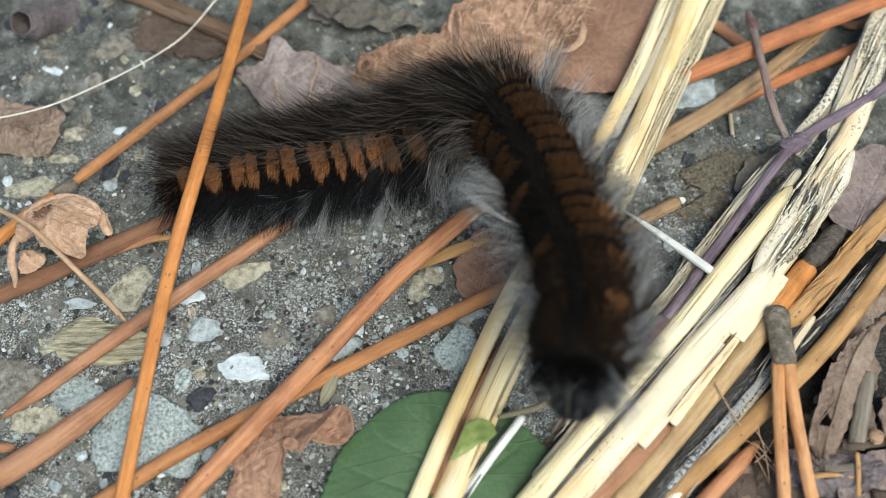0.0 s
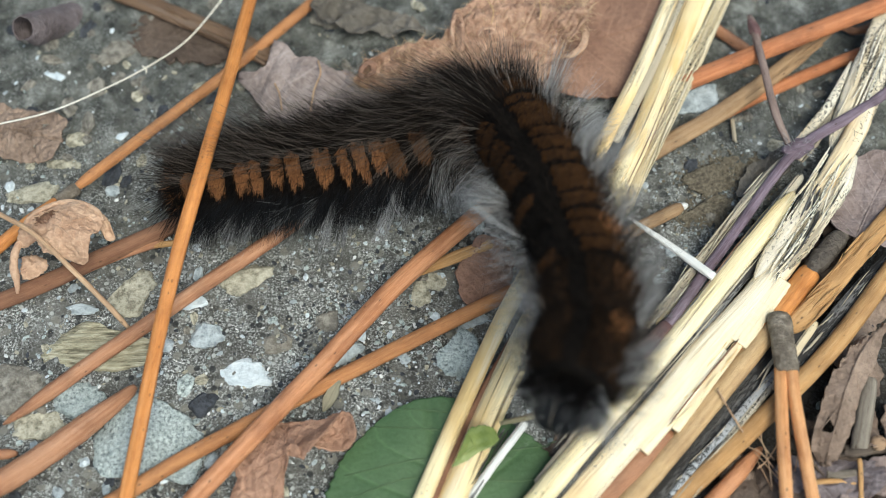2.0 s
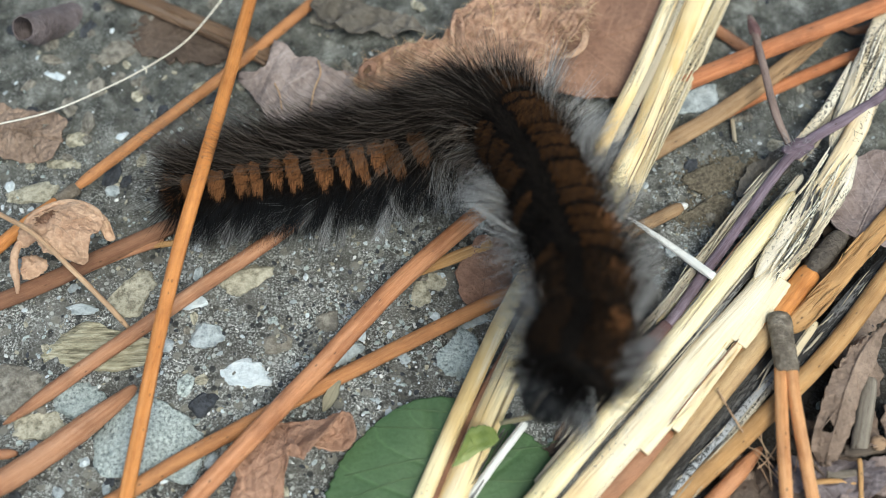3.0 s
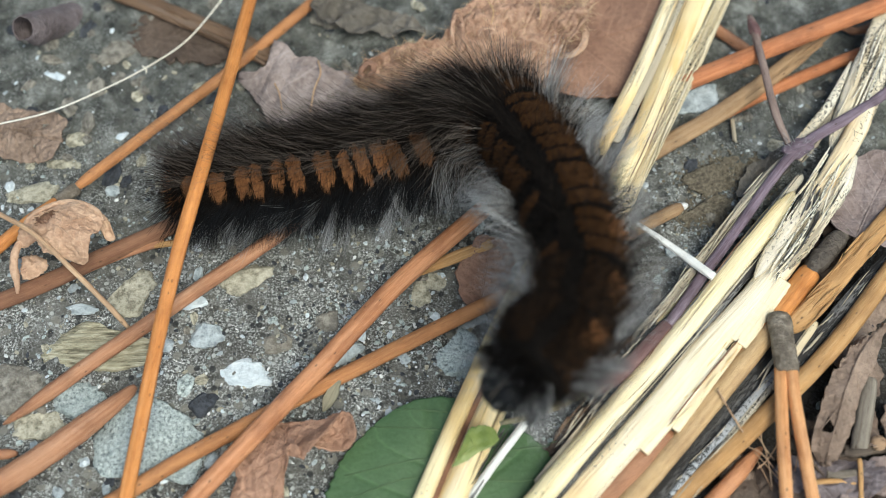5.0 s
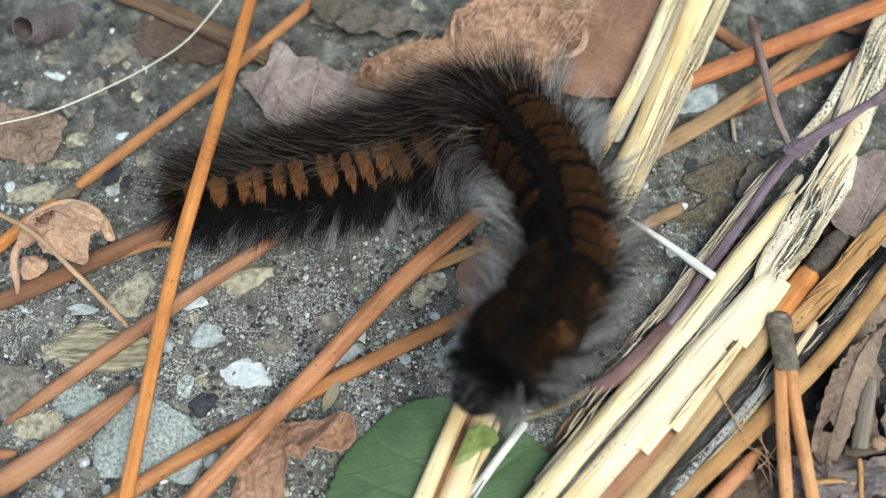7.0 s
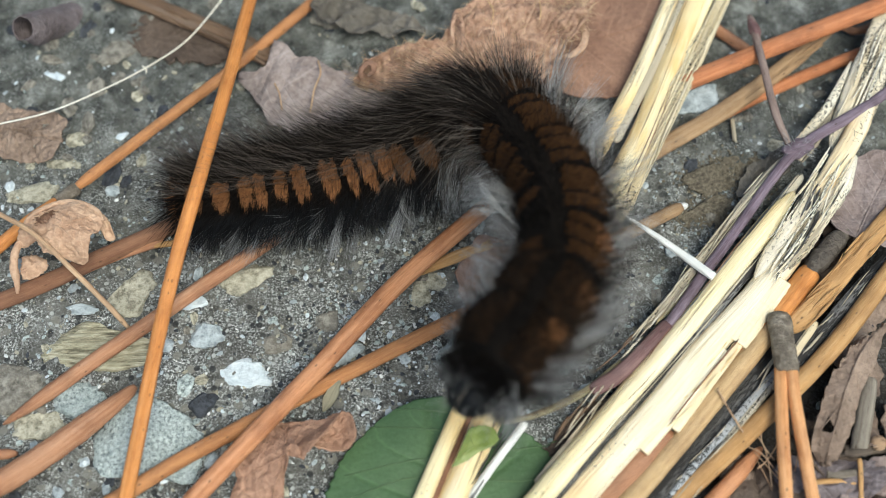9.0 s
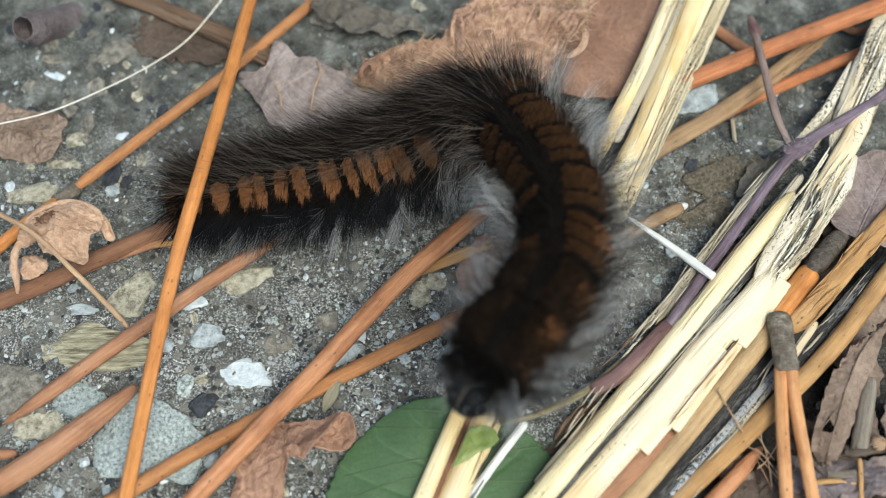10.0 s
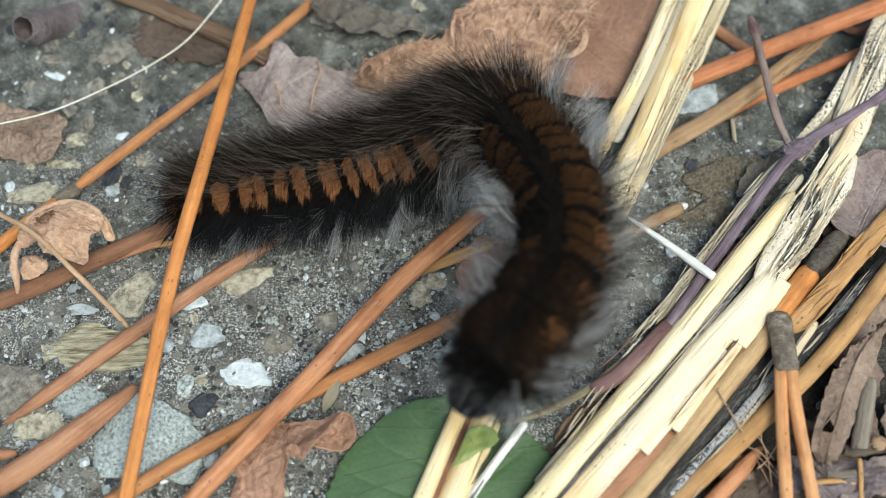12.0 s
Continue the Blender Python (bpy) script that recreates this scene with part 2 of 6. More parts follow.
LEAF_PINK = litter_paint("pinkish_dead_leaf", (0.72, 0.52, 0.37), (0.52, 0.34, 0.23), (0.26, 0.14, 0.085), 0.3)
LEAF_RUSSET = litter_paint("russet_dead_leaf", (0.54, 0.33, 0.225), (0.35, 0.20, 0.135), (0.15, 0.08, 0.05), 0.45)
LEAF_LILAC = litter_paint("lilac_brown_leaf", (0.47, 0.405, 0.39), (0.30, 0.245, 0.23), (0.13, 0.097, 0.085))
LEAF_PLUM = litter_paint("plum_grey_leaf", (0.38, 0.315, 0.30), (0.25, 0.192, 0.175), (0.115, 0.082, 0.07))
LEAF_MAUVE = litter_paint("mauve_grey_leaf", (0.30, 0.26, 0.27), (0.17, 0.14, 0.145), (0.06, 0.045, 0.042))
LEAF_SLATE = litter_paint("slate_brown_leaf", (0.25, 0.228, 0.20), (0.145, 0.13, 0.11), (0.06, 0.051, 0.042))
LEAF_UMBER = litter_paint("umber_dead_leaf", (0.42, 0.315, 0.245), (0.25, 0.18, 0.137), (0.095, 0.064, 0.047), 0.05)
LEAF_DARK = litter_paint("dark_dead_leaf", (0.18, 0.135, 0.105), (0.10, 0.07, 0.052), (0.04, 0.027, 0.02))
STONE_WHITE = stone_paint("white_pebble", (0.80, 0.85, 0.88), (0.66, 0.73, 0.77), (0.45, 0.51, 0.55), 900.0)
QUARTZ = stone_paint("white_quartz_grit", (0.92, 0.93, 0.92), (0.82, 0.84, 0.83), (0.6, 0.62, 0.62), 900.0, 0.35)
STONE_BLUE = stone_paint("bluish_pebble", (0.62, 0.68, 0.70), (0.45, 0.505, 0.53), (0.25, 0.285, 0.305), 1100.0)
STONE_GREY = stone_paint("grey_pebble", (0.80, 0.87, 0.85), (0.50, 0.575, 0.57), (0.13, 0.16, 0.16), 3000.0)
STONE_TAN = stone_paint("tan_pebble", (0.68, 0.645, 0.52), (0.45, 0.42, 0.325), (0.16, 0.148, 0.105), 1300.0)
STONE_OLIVE = stone_paint("olive_grained_stone", (0.70, 0.66, 0.50), (0.40, 0.365, 0.25), (0.11, 0.098, 0.062), 2400.0, 0.8, 8.0)
STONE_BROWN = stone_paint("grey_brown_pebble", (0.40, 0.375, 0.32), (0.24, 0.22, 0.185), (0.10, 0.09, 0.073), 1300.0)
STONE_SAND = stone_paint("olive_brown_stone", (0.34, 0.30, 0.215), (0.19, 0.16, 0.115), (0.065, 0.052, 0.038), 2600.0, 0.9)
STONE_DARK = stone_paint("dark_pebble", (0.1, 0.11, 0.13), (0.05, 0.055, 0.065), (0.02, 0.022, 0.026), 1500.0)
GROUND = ground_paint()
FUR_ORANGE = hair_paint("orange_fur", (0.105, 0.043, 0.016), (0.385, 0.177, 0.074), 0.6, 0.2)
FUR_RUST = hair_paint("rust_fur", (0.015, 0.007, 0.003), (0.076, 0.034, 0.0118), 0.7, 0.1)
FUR_TAWNY = hair_paint("tawny_fur", (0.05, 0.022, 0.009), (0.21, 0.10, 0.044), 0.6, 0.15)
FUR_UMBER = hair_paint("umber_fur", (0.006, 0.004, 0.0025), (0.046, 0.023, 0.0105), 0.7, 0.1)
FUR_DARK = hair_paint("blackish_fur", (0.002, 0.0018, 0.0018), (0.008, 0.006, 0.005), 0.7, 0.08)
FUR_BROWN = hair_paint("brown_guard_hair", (0.002, 0.0017, 0.0016), (0.017, 0.0125, 0.0097), 0.7, 0.1)
FUR_SMOKE = hair_paint("smoky_black_hair", (0.002, 0.0022, 0.0026), (0.018, 0.019, 0.022), 0.7, 0.08)
FUR_TIP = hair_paint("pale_brown_guard_hair", (0.035, 0.028, 0.023), (0.15, 0.12, 0.10), 0.45, 0.4)
FELT = hair_paint("tan_felt", (0.30, 0.19, 0.11), (0.66, 0.50, 0.32), 0.6, 0.3)
FUR_ASH = hair_paint("ash_grey_hair", (0.015, 0.016, 0.018), (0.42, 0.425, 0.435), 0.45, 0.35)
FUR_GREY = hair_paint("silver_hair", (0.05, 0.05, 0.053), (0.48, 0.48, 0.48), 0.4)


def skin_paint():
    p = Paint("velvet_black_skin", 0.9, 0.08)
    n = p.noise(p.space("Object", 1400.0), 1.0, 4)
    p.bump(n, 0.0002, 0.6)
    return p.done(p.ramp(n, (0.35, (0.003, 0.0027, 0.0026)), (0.7, (0.010, 0.0075, 0.006))))


def head_paint():
    p = Paint("black_head", 0.65, 0.15)
    n = p.noise(p.space("Object", 1100.0), 1.0, 4)
    p.bump(n, 0.0001, 0.5)
    return p.done(p.ramp(n, (0.35, (0.003, 0.0033, 0.004)), (0.7, (0.010, 0.011, 0.013))))


def green_paint():
    """Fresh bramble leaf: dark green, paler along its veins."""
    p = Paint("green_leaf", 0.5, 0.4)
    at = p.space("Object", 1.0)
    spot = p.noise(at, 150.0, 4)
    fine = p.noise(at, 2600.0, 5, 0.65)
    c = p.ramp(spot, (0.3, (0.05, 0.1, 0.042)), (0.7, (0.085, 0.15, 0.066)))
    c = p.mix(p.ramp(fine, (0.34, 0.5), (0.55, 0.0)), c, (0.042, 0.084, 0.03))
    c = p.mix(p.ramp(fine, (0.58, 0.0), (0.75, 0.3)), c, (0.10, 0.19, 0.085))
    c = p.mix(p.sums("MULTIPLY", p.ribs(7.0), 0.3), c, (0.11, 0.20, 0.085))
    p.bump(fine, 0.00016, 0.5)
    return p.done(c)


def lime_paint():
    p = Paint("yellow_green_leaf", 0.45, 0.5)
    n = p.noise(p.space("Object", 420.0), 1.0, 4)
    return p.done(p.ramp(n, (0.35, (0.13, 0.18, 0.04)), (0.6, (0.22, 0.27, 0.07)), (0.75, (0.36, 0.30, 0.10))))


GREEN_VEIN = needle_paint("leaf_vein", (0.12, 0.19, 0.09), (0.085, 0.145, 0.065), (0.06, 0.11, 0.05), 0.5)
SKIN, HEAD, GREEN, LIME = skin_paint(), head_paint(), green_paint(), lime_paint()


# ---- mesh tools ----
def link(name, verts, faces, paint, parent=None, label="", uvs=None, smooth=True):
    """ONE mesh object out of vertices in millimetres."""
    data = bpy.data.meshes.new(name)
    data.from_pydata((np.asarray(verts, float) * MM).tolist(), [], faces)
    if uvs is not None:
        uv = np.asarray(uvs, float)
        loops = np.empty(len(data.loops), dtype=np.int32)
        data.loops.foreach_get("vertex_index", loops)
        data.uv_layers.new(name="UVMap").data.foreach_set("uv", uv[loops].ravel())
    data.polygons.foreach_set("use_smooth", [smooth] * len(data.polygons))
    data.materials.append(paint)
    data.update()
    ob = new(name, data)
    ob.parent = parent
    return tagged(ob, label)


def spline(points, n):
    """n points spaced evenly along a smooth curve through the given ones."""
    p = np.asarray(points, float)
    if len(p) == 2:
        return p[0] + np.linspace(0, 1, n)[:, None] * (p[1] - p[0])
    q = np.vstack([2 * p[0] - p[1], p, 2 * p[-1] - p[-2]])
    out = []
    for i in range(1, len(q) - 2):
        t = np.linspace(0, 1, 24, endpoint=False)[:, None]
        a, b, c, d = q[i - 1], q[i], q[i + 1], q[i + 2]
        out.append(0.5 * (2 * b + (c - a) * t + (2 * a - 5 * b + 4 * c - d) * t ** 2 + (3 * b - a - 3 * c + d) * t ** 3))
    out = np.vstack(out + [p[-1:]])
    run = np.concatenate([[0], np.cumsum(np.linalg.norm(np.diff(out, axis=0), axis=1))])
    at = np.linspace(0, run[-1], n)
    return np.stack([np.interp(at, run, out[:, k]) for k in range(3)], axis=1)


def wobble(n, amount, seed, rough=8):
    """A random line of n values: a few long waves, with finer ones on them."""
    r = np.random.RandomState(seed)
    out = np.zeros(n)
    knots = max(3, n // (rough * 2))
    while knots < n:
        out += np.interp(np.linspace(0, knots - 1, n), np.arange(knots), r.uniform(-amount, amount, knots))
        amount, knots = amount * 0.6, knots * 3
    return out


def ring_section(kind, k=12):
    a = np.linspace(0, 2 * math.pi, k, endpoint=False)
    x, y = np.cos(a), np.sin(a)
    if kind == "half":          # a needle's half-round section with a shallow groove below
        y = np.where(y < 0, y * 0.45 + 0.1 * (1 - np.abs(x)), y)
    if kind == "strip":         # a bent strip of stalk wall
        y = np.sign(y) * np.abs(y) ** 0.45
        x = np.sign(x) * np.abs(x) ** 0.45
    return np.stack([x, y], axis=1)


def sweep(points, width, thick, section="round", k=12, n=40, ends=(1.0, 1.0), bow=0.0, ragged=0.0, seed=1, roll=0.0, taper=0.06):
    """A rod or strip along a curve. width, thick: full sizes; ends: width at either end, against the middle; bow: how far a strip's
    edges bend down, in half widths; ragged: unevenness of the width; roll: degrees about its run."""
    c = spline(points, n)
    tan = np.gradient(c, axis=0)
    tan /= np.linalg.norm(tan, axis=1)[:, None]
    side = np.cross(tan, (0, 0, 1.0))
    side /= np.linalg.norm(side, axis=1)[:, None]
    up = np.cross(side, tan)
    a = radians(roll)
    side, up = side * math.cos(a) + up * math.sin(a), up * math.cos(a) - side * math.sin(a)
    s = np.linspace(0, 1, n)
    size = np.ones(n)
    size *= np.clip(ends[0] + (1 - ends[0]) * np.clip(s / max(taper, 1e-3), 0, 1) ** 0.6, 0.02, None)
    size *= np.clip(ends[1] + (1 - ends[1]) * np.clip((1 - s) / max(taper, 1e-3), 0, 1) ** 0.6, 0.02, None)
    left = size * (1 + wobble(n, ragged, seed)) if ragged else size
    right = size * (1 + wobble(n, ragged, seed + 7)) if ragged else size
    shape = ring_section(section, k)
    run = np.concatenate([[0], np.cumsum(np.linalg.norm(np.diff(c, axis=0), axis=1))])
    lift = wobble(n, thick * 0.08, seed + 3, 12)
    verts, uvs = [], []
    for j, (x, y) in enumerate(shape):
        w = np.where(x > 0, right, left) * x * width / 2
        h = size * y * thick / 2 - bow * (width / 2) * x * x * size + lift
        verts.append(c + side * w[:, None] + up * h[:, None])
        uvs.append(np.stack([run + seed * 13.7, np.full(n, (j if j <= k // 2 else k - j) * width / k * 2 + (0.37 * seed if y >= 0 else 3.1 + seed))], axis=1))
    verts = np.stack(verts, axis=1).reshape(-1, 3)
    uvs = np.stack(uvs, axis=1).reshape(-1, 2)
    faces = [(i * k + j, i * k + (j + 1) % k, (i + 1) * k + (j + 1) % k, (i + 1) * k + j) for i in range(n - 1) for j in range(k)]
    faces += [tuple(range(k - 1, -1, -1)), tuple(range((n - 1) * k, n * k))]
    return verts, faces, uvs


def sheet(fn, nu, nv, thick, keep=None):
    """A curved skin of that thickness: fn(u, v) gives places for arrays of u and v in 0 to 1; keep(u, v): where there is skin at all."""
    u, v = np.meshgrid(np.linspace(0, 1, nu), np.linspace(0, 1, nv), indexing="ij")
    top = np.stack(fn(u, v), axis=-1)
    normal = np.cross(np.gradient(top, axis=0), np.gradient(top, axis=1))
    normal /= np.linalg.norm(normal, axis=-1)[..., None] + 1e-9
    verts = np.concatenate([top.reshape(-1, 3), (top - normal * thick).reshape(-1, 3)])
    uvs = np.stack([u.ravel(), v.ravel()], axis=1)
    uvs = np.concatenate([uvs, uvs])
    n = nu * nv
    i, j = np.meshgrid(np.arange(nu - 1), np.arange(nv - 1), indexing="ij")
    a = (i * nv + j).ravel()
    quads = np.stack([a, a + nv, a + nv + 1, a + 1], axis=1)
    if keep is not None:
        um, vm = (u[:-1, :-1] + u[1:, 1:]) / 2, (v[:-1, :-1] + v[1:, 1:]) / 2
        quads = quads[keep(um, vm).ravel()]
    faces = quads.tolist() + (quads[:, ::-1] + n).tolist()
    edges = set()
    for q in quads.tolist():
        for e in zip(q, q[1:] + q[:1]):
            if (e[1], e[0]) in edges:
                edges.remove((e[1], e[0]))
            else:
                edges.add(e)
    faces += [(e[1], e[0], n + e[0], n + e[1]) for e in sorted(edges)]
    used = np.unique(np.concatenate([quads.ravel(), quads.ravel() + n]))
    back = np.full(2 * n, -1)
    back[used] = np.arange(len(used))
    return verts[used], [tuple(int(back[k]) for k in f) for f in faces], uvs[used]


def lumps(x, y, scale, seed, octaves=3):
    """Smooth noise over arrays x, y: sums of waves in random directions."""
    r = np.random.RandomState(seed)
    out = np.zeros_like(x, dtype=float)
    amp = 1.0
    for _ in range(octaves):
        for _ in range(5):
            a, ph, f = r.uniform(0, 2 * math.pi), r.uniform(0, 6.3), r.uniform(0.7, 1.4) / scale
            out += amp * 0.4 * np.sin(2 * math.pi * f * (x * math.cos(a) + y * math.sin(a)) + ph)
        amp, scale = amp * 0.5, scale * 0.47
    return out


def leaf_data(length, width, blunt=0.8, curl=0.0, cup=0.0, roll_edge=0.0, crinkle=0.5, grainy=0.12, ragged=0.1, teeth=0.0, ribs=7, ridge=0.07, thick=0.18, seed=1, nu=90, nv=61, holes=(), torn=0.0, saw_count=24):
    """A leaf blade lying along +x from its stalk. curl: degrees it bends along its length; cup: degrees across; roll_edge: turns of
    the margin; crinkle: height of its creases; ragged, teeth and torn: unevenness of the margin; holes: (u, v, radius, radius)."""
    r = np.random.RandomState(seed)
    rag = [(f, r.uniform(0, 6.3), r.uniform(0.5, 1) * 2.2 / (f + 1.0)) for f in (1.3, 2.1, 3.4, 5.2, 8.3, 13.0, 21.0, 33.0)]

    def fn(u, v):
        s = v * 2 - 1
        half = width / 2 * np.clip(np.sin(math.pi * np.clip(u, 0.004, 0.996) ** 0.85), 0, 1) ** blunt
        edge = sum(a * np.sin(2 * math.pi * f * u + ph + np.sign(s) * f) for f, ph, a in rag)
        saw = np.abs(((u * saw_count) % 1.0) - 0.3)
        half = half * (1 + ragged * edge - teeth * saw)
        across = s * half
        along = u * length
        rib = np.abs((((u - np.abs(s) * 0.22) * ribs) % 1.0) - 0.5) * 2
        z = lumps(along, across, width * 0.95, seed, 2) * crinkle + lumps(along, across, width * 0.16, seed + 50, 2) * crinkle * grainy
        z = z - ridge * np.exp(-((1 - rib) * 7.0) ** 2) * (1 - np.abs(s) ** 3) * np.clip((0.9 - u) / 0.2, 0, 1) * np.clip(u / 0.1, 0, 1) - ridge * 1.5 * np.exp(-(across / (width * 0.02 + 0.05)) ** 2)
        bend_a = radians(abs(cup)) * s
        rad = half / max(radians(abs(cup)), 1e-3) if cup else None
        if cup:
            across, z = rad * np.sin(bend_a), z + np.sign(cup) * rad * (1 - np.cos(bend_a))
        if roll_edge:
            over = np.clip(np.abs(s) - 0.55, 0, 1) / 0.45
            ang = over * roll_edge * 2 * math.pi
            rr = half * 0.22
            z = z + rr * (1 - np.cos(ang)) * (over > 0)
            across = np.where(over > 0, np.sign(s) * (0.55 * half + rr * np.sin(ang)), across)
        if curl:
            R = length / radians(abs(curl))
            ang = (along - length / 2) / R
            x2 = (R - np.sign(curl) * z) * np.sin(ang)
            z = np.sign(curl) * (R - (R - np.sign(curl) * z) * np.cos(ang))
            along = x2 + length / 2
        return along - length / 2, across, z

    def keep(u, v):
        n = lumps(u * 10, v * 10 * width / length, 1.1, seed + 90, 3)
        out = np.ones(u.shape, bool)
        for hu, hv, ru, rv in holes:
            out &= ((u - hu) / ru) ** 2 + ((v - hv) / rv) ** 2 > 1 + 0.45 * n
        if torn:
            rim = np.minimum(np.minimum(u, 1 - u), np.minimum(v, 1 - v) * 1.3)
            out &= rim > torn * (0.5 + 0.5 * n)
        return out

    return sheet(fn, nu, nv, thick, keep if holes or torn else None)


def placed(data, at, turn=0.0, tilt=0.0, lean=0.0):
    """Mesh data turned about z by turn, tilted along its run and leaned across it, all in degrees, and set down at a place."""
    m = np.array((pose(0, 0, 0, 0, 0, turn) @ pose(0, 0, 0, 0, -tilt, 0) @ pose(0, 0, 0, lean, 0, 0)).to_3x3())
    return (data[0] @ m.T + np.array(at), *data[1:])


def hairs(roots, ways, lengths, thick, droop, seed, levels=3):
    """Tapered three-sided hairs. roots, ways: n x 3; droop: how far, against its length, each hair bends along the given ways."""
    r = np.random.RandomState(seed)
    n = len(roots)
    ways = ways / np.linalg.norm(ways, axis=1)[:, None]
    side = np.cross(ways, r.normal(0, 1, (n, 3)))
    side /= np.linalg.norm(side, axis=1)[:, None]
    other = np.cross(ways, side)
    rings = []
    for k in range(levels):
        s = k / levels
        mid = roots + ways * (lengths * s)[:, None] + droop * (lengths * s * s)[:, None]
        w = thick * (1 - 0.55 * s)
        for a in (0.0, 2.094, 4.189):
            rings.append(mid + (side * math.cos(a) + other * math.sin(a)) * w)
    rings.append(roots + ways * lengths[:, None] + droop * lengths[:, None])
    per = levels * 3 + 1
    verts = np.stack(rings, axis=1).reshape(-1, 3)
    pattern = []
    for k in range(levels - 1):
        for a in range(3):
            b = (a + 1) % 3
            pattern += [(k * 3 + a, k * 3 + b, k * 3 + 3 + b), (k * 3 + a, k * 3 + 3 + b, k * 3 + 3 + a)]
    top = (levels - 1) * 3
    pattern += [(top, top + 1, per - 1), (top + 1, top + 2, per - 1), (top + 2, top, per - 1)]
    faces = (np.arange(n)[:, None, None] * per + np.array(pattern)[None]).reshape(-1, 3)
    return verts, faces.tolist()


# ---- ground: one sheet of worn asphalt out to the horizon ----
def relief(x, y):
    """Height of the ground, in millimetres, at a place in millimetres."""
    near = np.exp(-((x / 120.0) ** 2 + (y / 100.0) ** 2) ** 2)
    return near * (lumps(x, y, 26.0, 11, 2) * 0.35 + lumps(x, y, 3.4, 12, 3) * 0.13)


def ground():
    core_x, core_y = np.arange(-66, 66.1, 0.45), np.arange(-40, 50.1, 0.45)
    out = np.array([2.0, 6, 14, 30, 70, 160, 400, 1000, 3000, 9000, 30000])
    xs = np.concatenate([-66 - out[::-1], core_x, 66 + out])
    ys = np.concatenate([-40 - out[::-1], core_y, 50 + out])
    X, Y = np.meshgrid(xs, ys, indexing="ij")
    Z = relief(X, Y)
    r = np.random.RandomState(5)
    Z += r.normal(0, 0.07, Z.shape) * (np.abs(X) < 66) * (np.abs(Y) < 50)
    verts = np.stack([X, Y, Z], axis=-1).reshape(-1, 3)
    ny = len(ys)
    i, j = np.meshgrid(np.arange(len(xs) - 1), np.arange(ny - 1), indexing="ij")
    a = (i * ny + j).ravel()
    faces = np.stack([a, a + ny, a + ny + 1, a + 1], axis=1).tolist()
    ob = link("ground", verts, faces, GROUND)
    return tagged(ob, "worn grey asphalt path with embedded grit and pebbles", "ground", kind="structure")


GROUND_SHEET = ground()


def pebble_data(seed, flat=0.55, rough=0.22, level=2, angular=0.0):
    bm = bmesh.new()
    bmesh.ops.create_icosphere(bm, subdivisions=level, radius=1.0)
    r = np.random.RandomState(seed)
    planes = [(Vector(r.normal(0, 1, 3)).normalized(), r.uniform(0.55, 0.85)) for _ in range(9)]
    for v in bm.verts:
        d = v.co.normalized()
        k = 1 + rough * noise.noise(d * 1.3 + Vector((seed * 3.1, 0, 0))) + rough * 0.5 * noise.noise(d * 3.1 + Vector((seed, 5, 0)))
        co = d * k
        if angular:
            for nrm, lim in planes:
                over = co.dot(nrm) - lim
                if over > 0:
                    co = co - nrm * over * angular
        v.co = co
        v.co.z *= flat
    verts = [tuple(v.co) for v in bm.verts]
    faces = [tuple(v.index for v in f.verts) for f in bm.faces]
    bm.free()
    return np.array(verts), faces


def stone(at, length, width, turn, paint, seed, label="", angular=0.95, level=4, tall=0.35, sink=0.42, name="stone"):
    """A pebble set in the asphalt."""
    verts, faces = pebble_data(seed, 1.0, 0.25, level, angular)
    round_at = np.arctan2(verts[:, 1], verts[:, 0])
    chip = sum(k * np.sin(f * round_at + seed * f) for f, k in ((5, 0.035), (9, 0.03), (14, 0.025), (23, 0.02)))
    verts[:, :2] *= (1 + chip)[:, None]
    verts[:, 2] = np.minimum(verts[:, 2], 0.50 + 0.10 * np.sin(verts[:, 0] * 5 + seed) * np.cos(verts[:, 1] * 4.0 + seed * 2) + 0.05 * np.sin(verts[:, 0] * 13 + seed) * np.sin(verts[:, 1] * 11 + seed))
    spread = 1.12 * np.array((length / 2, width / 2))
    verts = verts * np.array((*spread, tall * width))
    verts, faces = placed((verts, faces), (at[0], at[1], float(relief(np.array(at[0]), np.array(at[1]))) + tall * width * (1 - 2 * sink) * 0.5), turn)
    return link(name, verts, faces, paint, GROUND_SHEET, label, smooth=True)


stone((-20.13, -13.87, 0), 5.67, 3.11, 4, STONE_WHITE, 123, "flat chalk-white pebble set in the asphalt", tall=0.22)
stone((-25.64, -6.38, 0), 2.75, 1.55, 8, STONE_WHITE, 22, "small bluish-white angular pebble", tall=0.3)
stone((-37.07, -7.01, 0), 3.11, 1.43, -5, STONE_BLUE, 23, "small flat bluish-white pebble", tall=0.3)
stone((-23.88, -9.93, 0), 3.58, 2.75, -20, STONE_BLUE, 24, "translucent pale grey quartz pebble", tall=0.25)
stone((-28.09, -11.03, 0), 1.67, 1.55, 0, STONE_BLUE, 25, tall=0.3)
stone((-10.44, -11.46, 0), 4.78, 2.75, 22, STONE_BLUE, 26, "flat blue-grey pebble", tall=0.25)
stone((-11.84, -8.13, 0), 3.11, 2.03, 10, STONE_BROWN, 27, tall=0.25)
stone((-29.36, -20.45, 0), 11.35, 8.96, -38, STONE_GREY, 29, "large angular speckled grey stone set in the asphalt", tall=0.16, angular=0.95)
stone((-35.12, -11.33, 0), 11.35, 5.5, 2, STONE_OLIVE, 30, "large olive-tan stone with a grained surface", tall=0.14)
stone((-36.48, -17, 0), 4.9, 3.7, 15, STONE_GREY, 31, "speckled grey rounded pebble", tall=0.2)
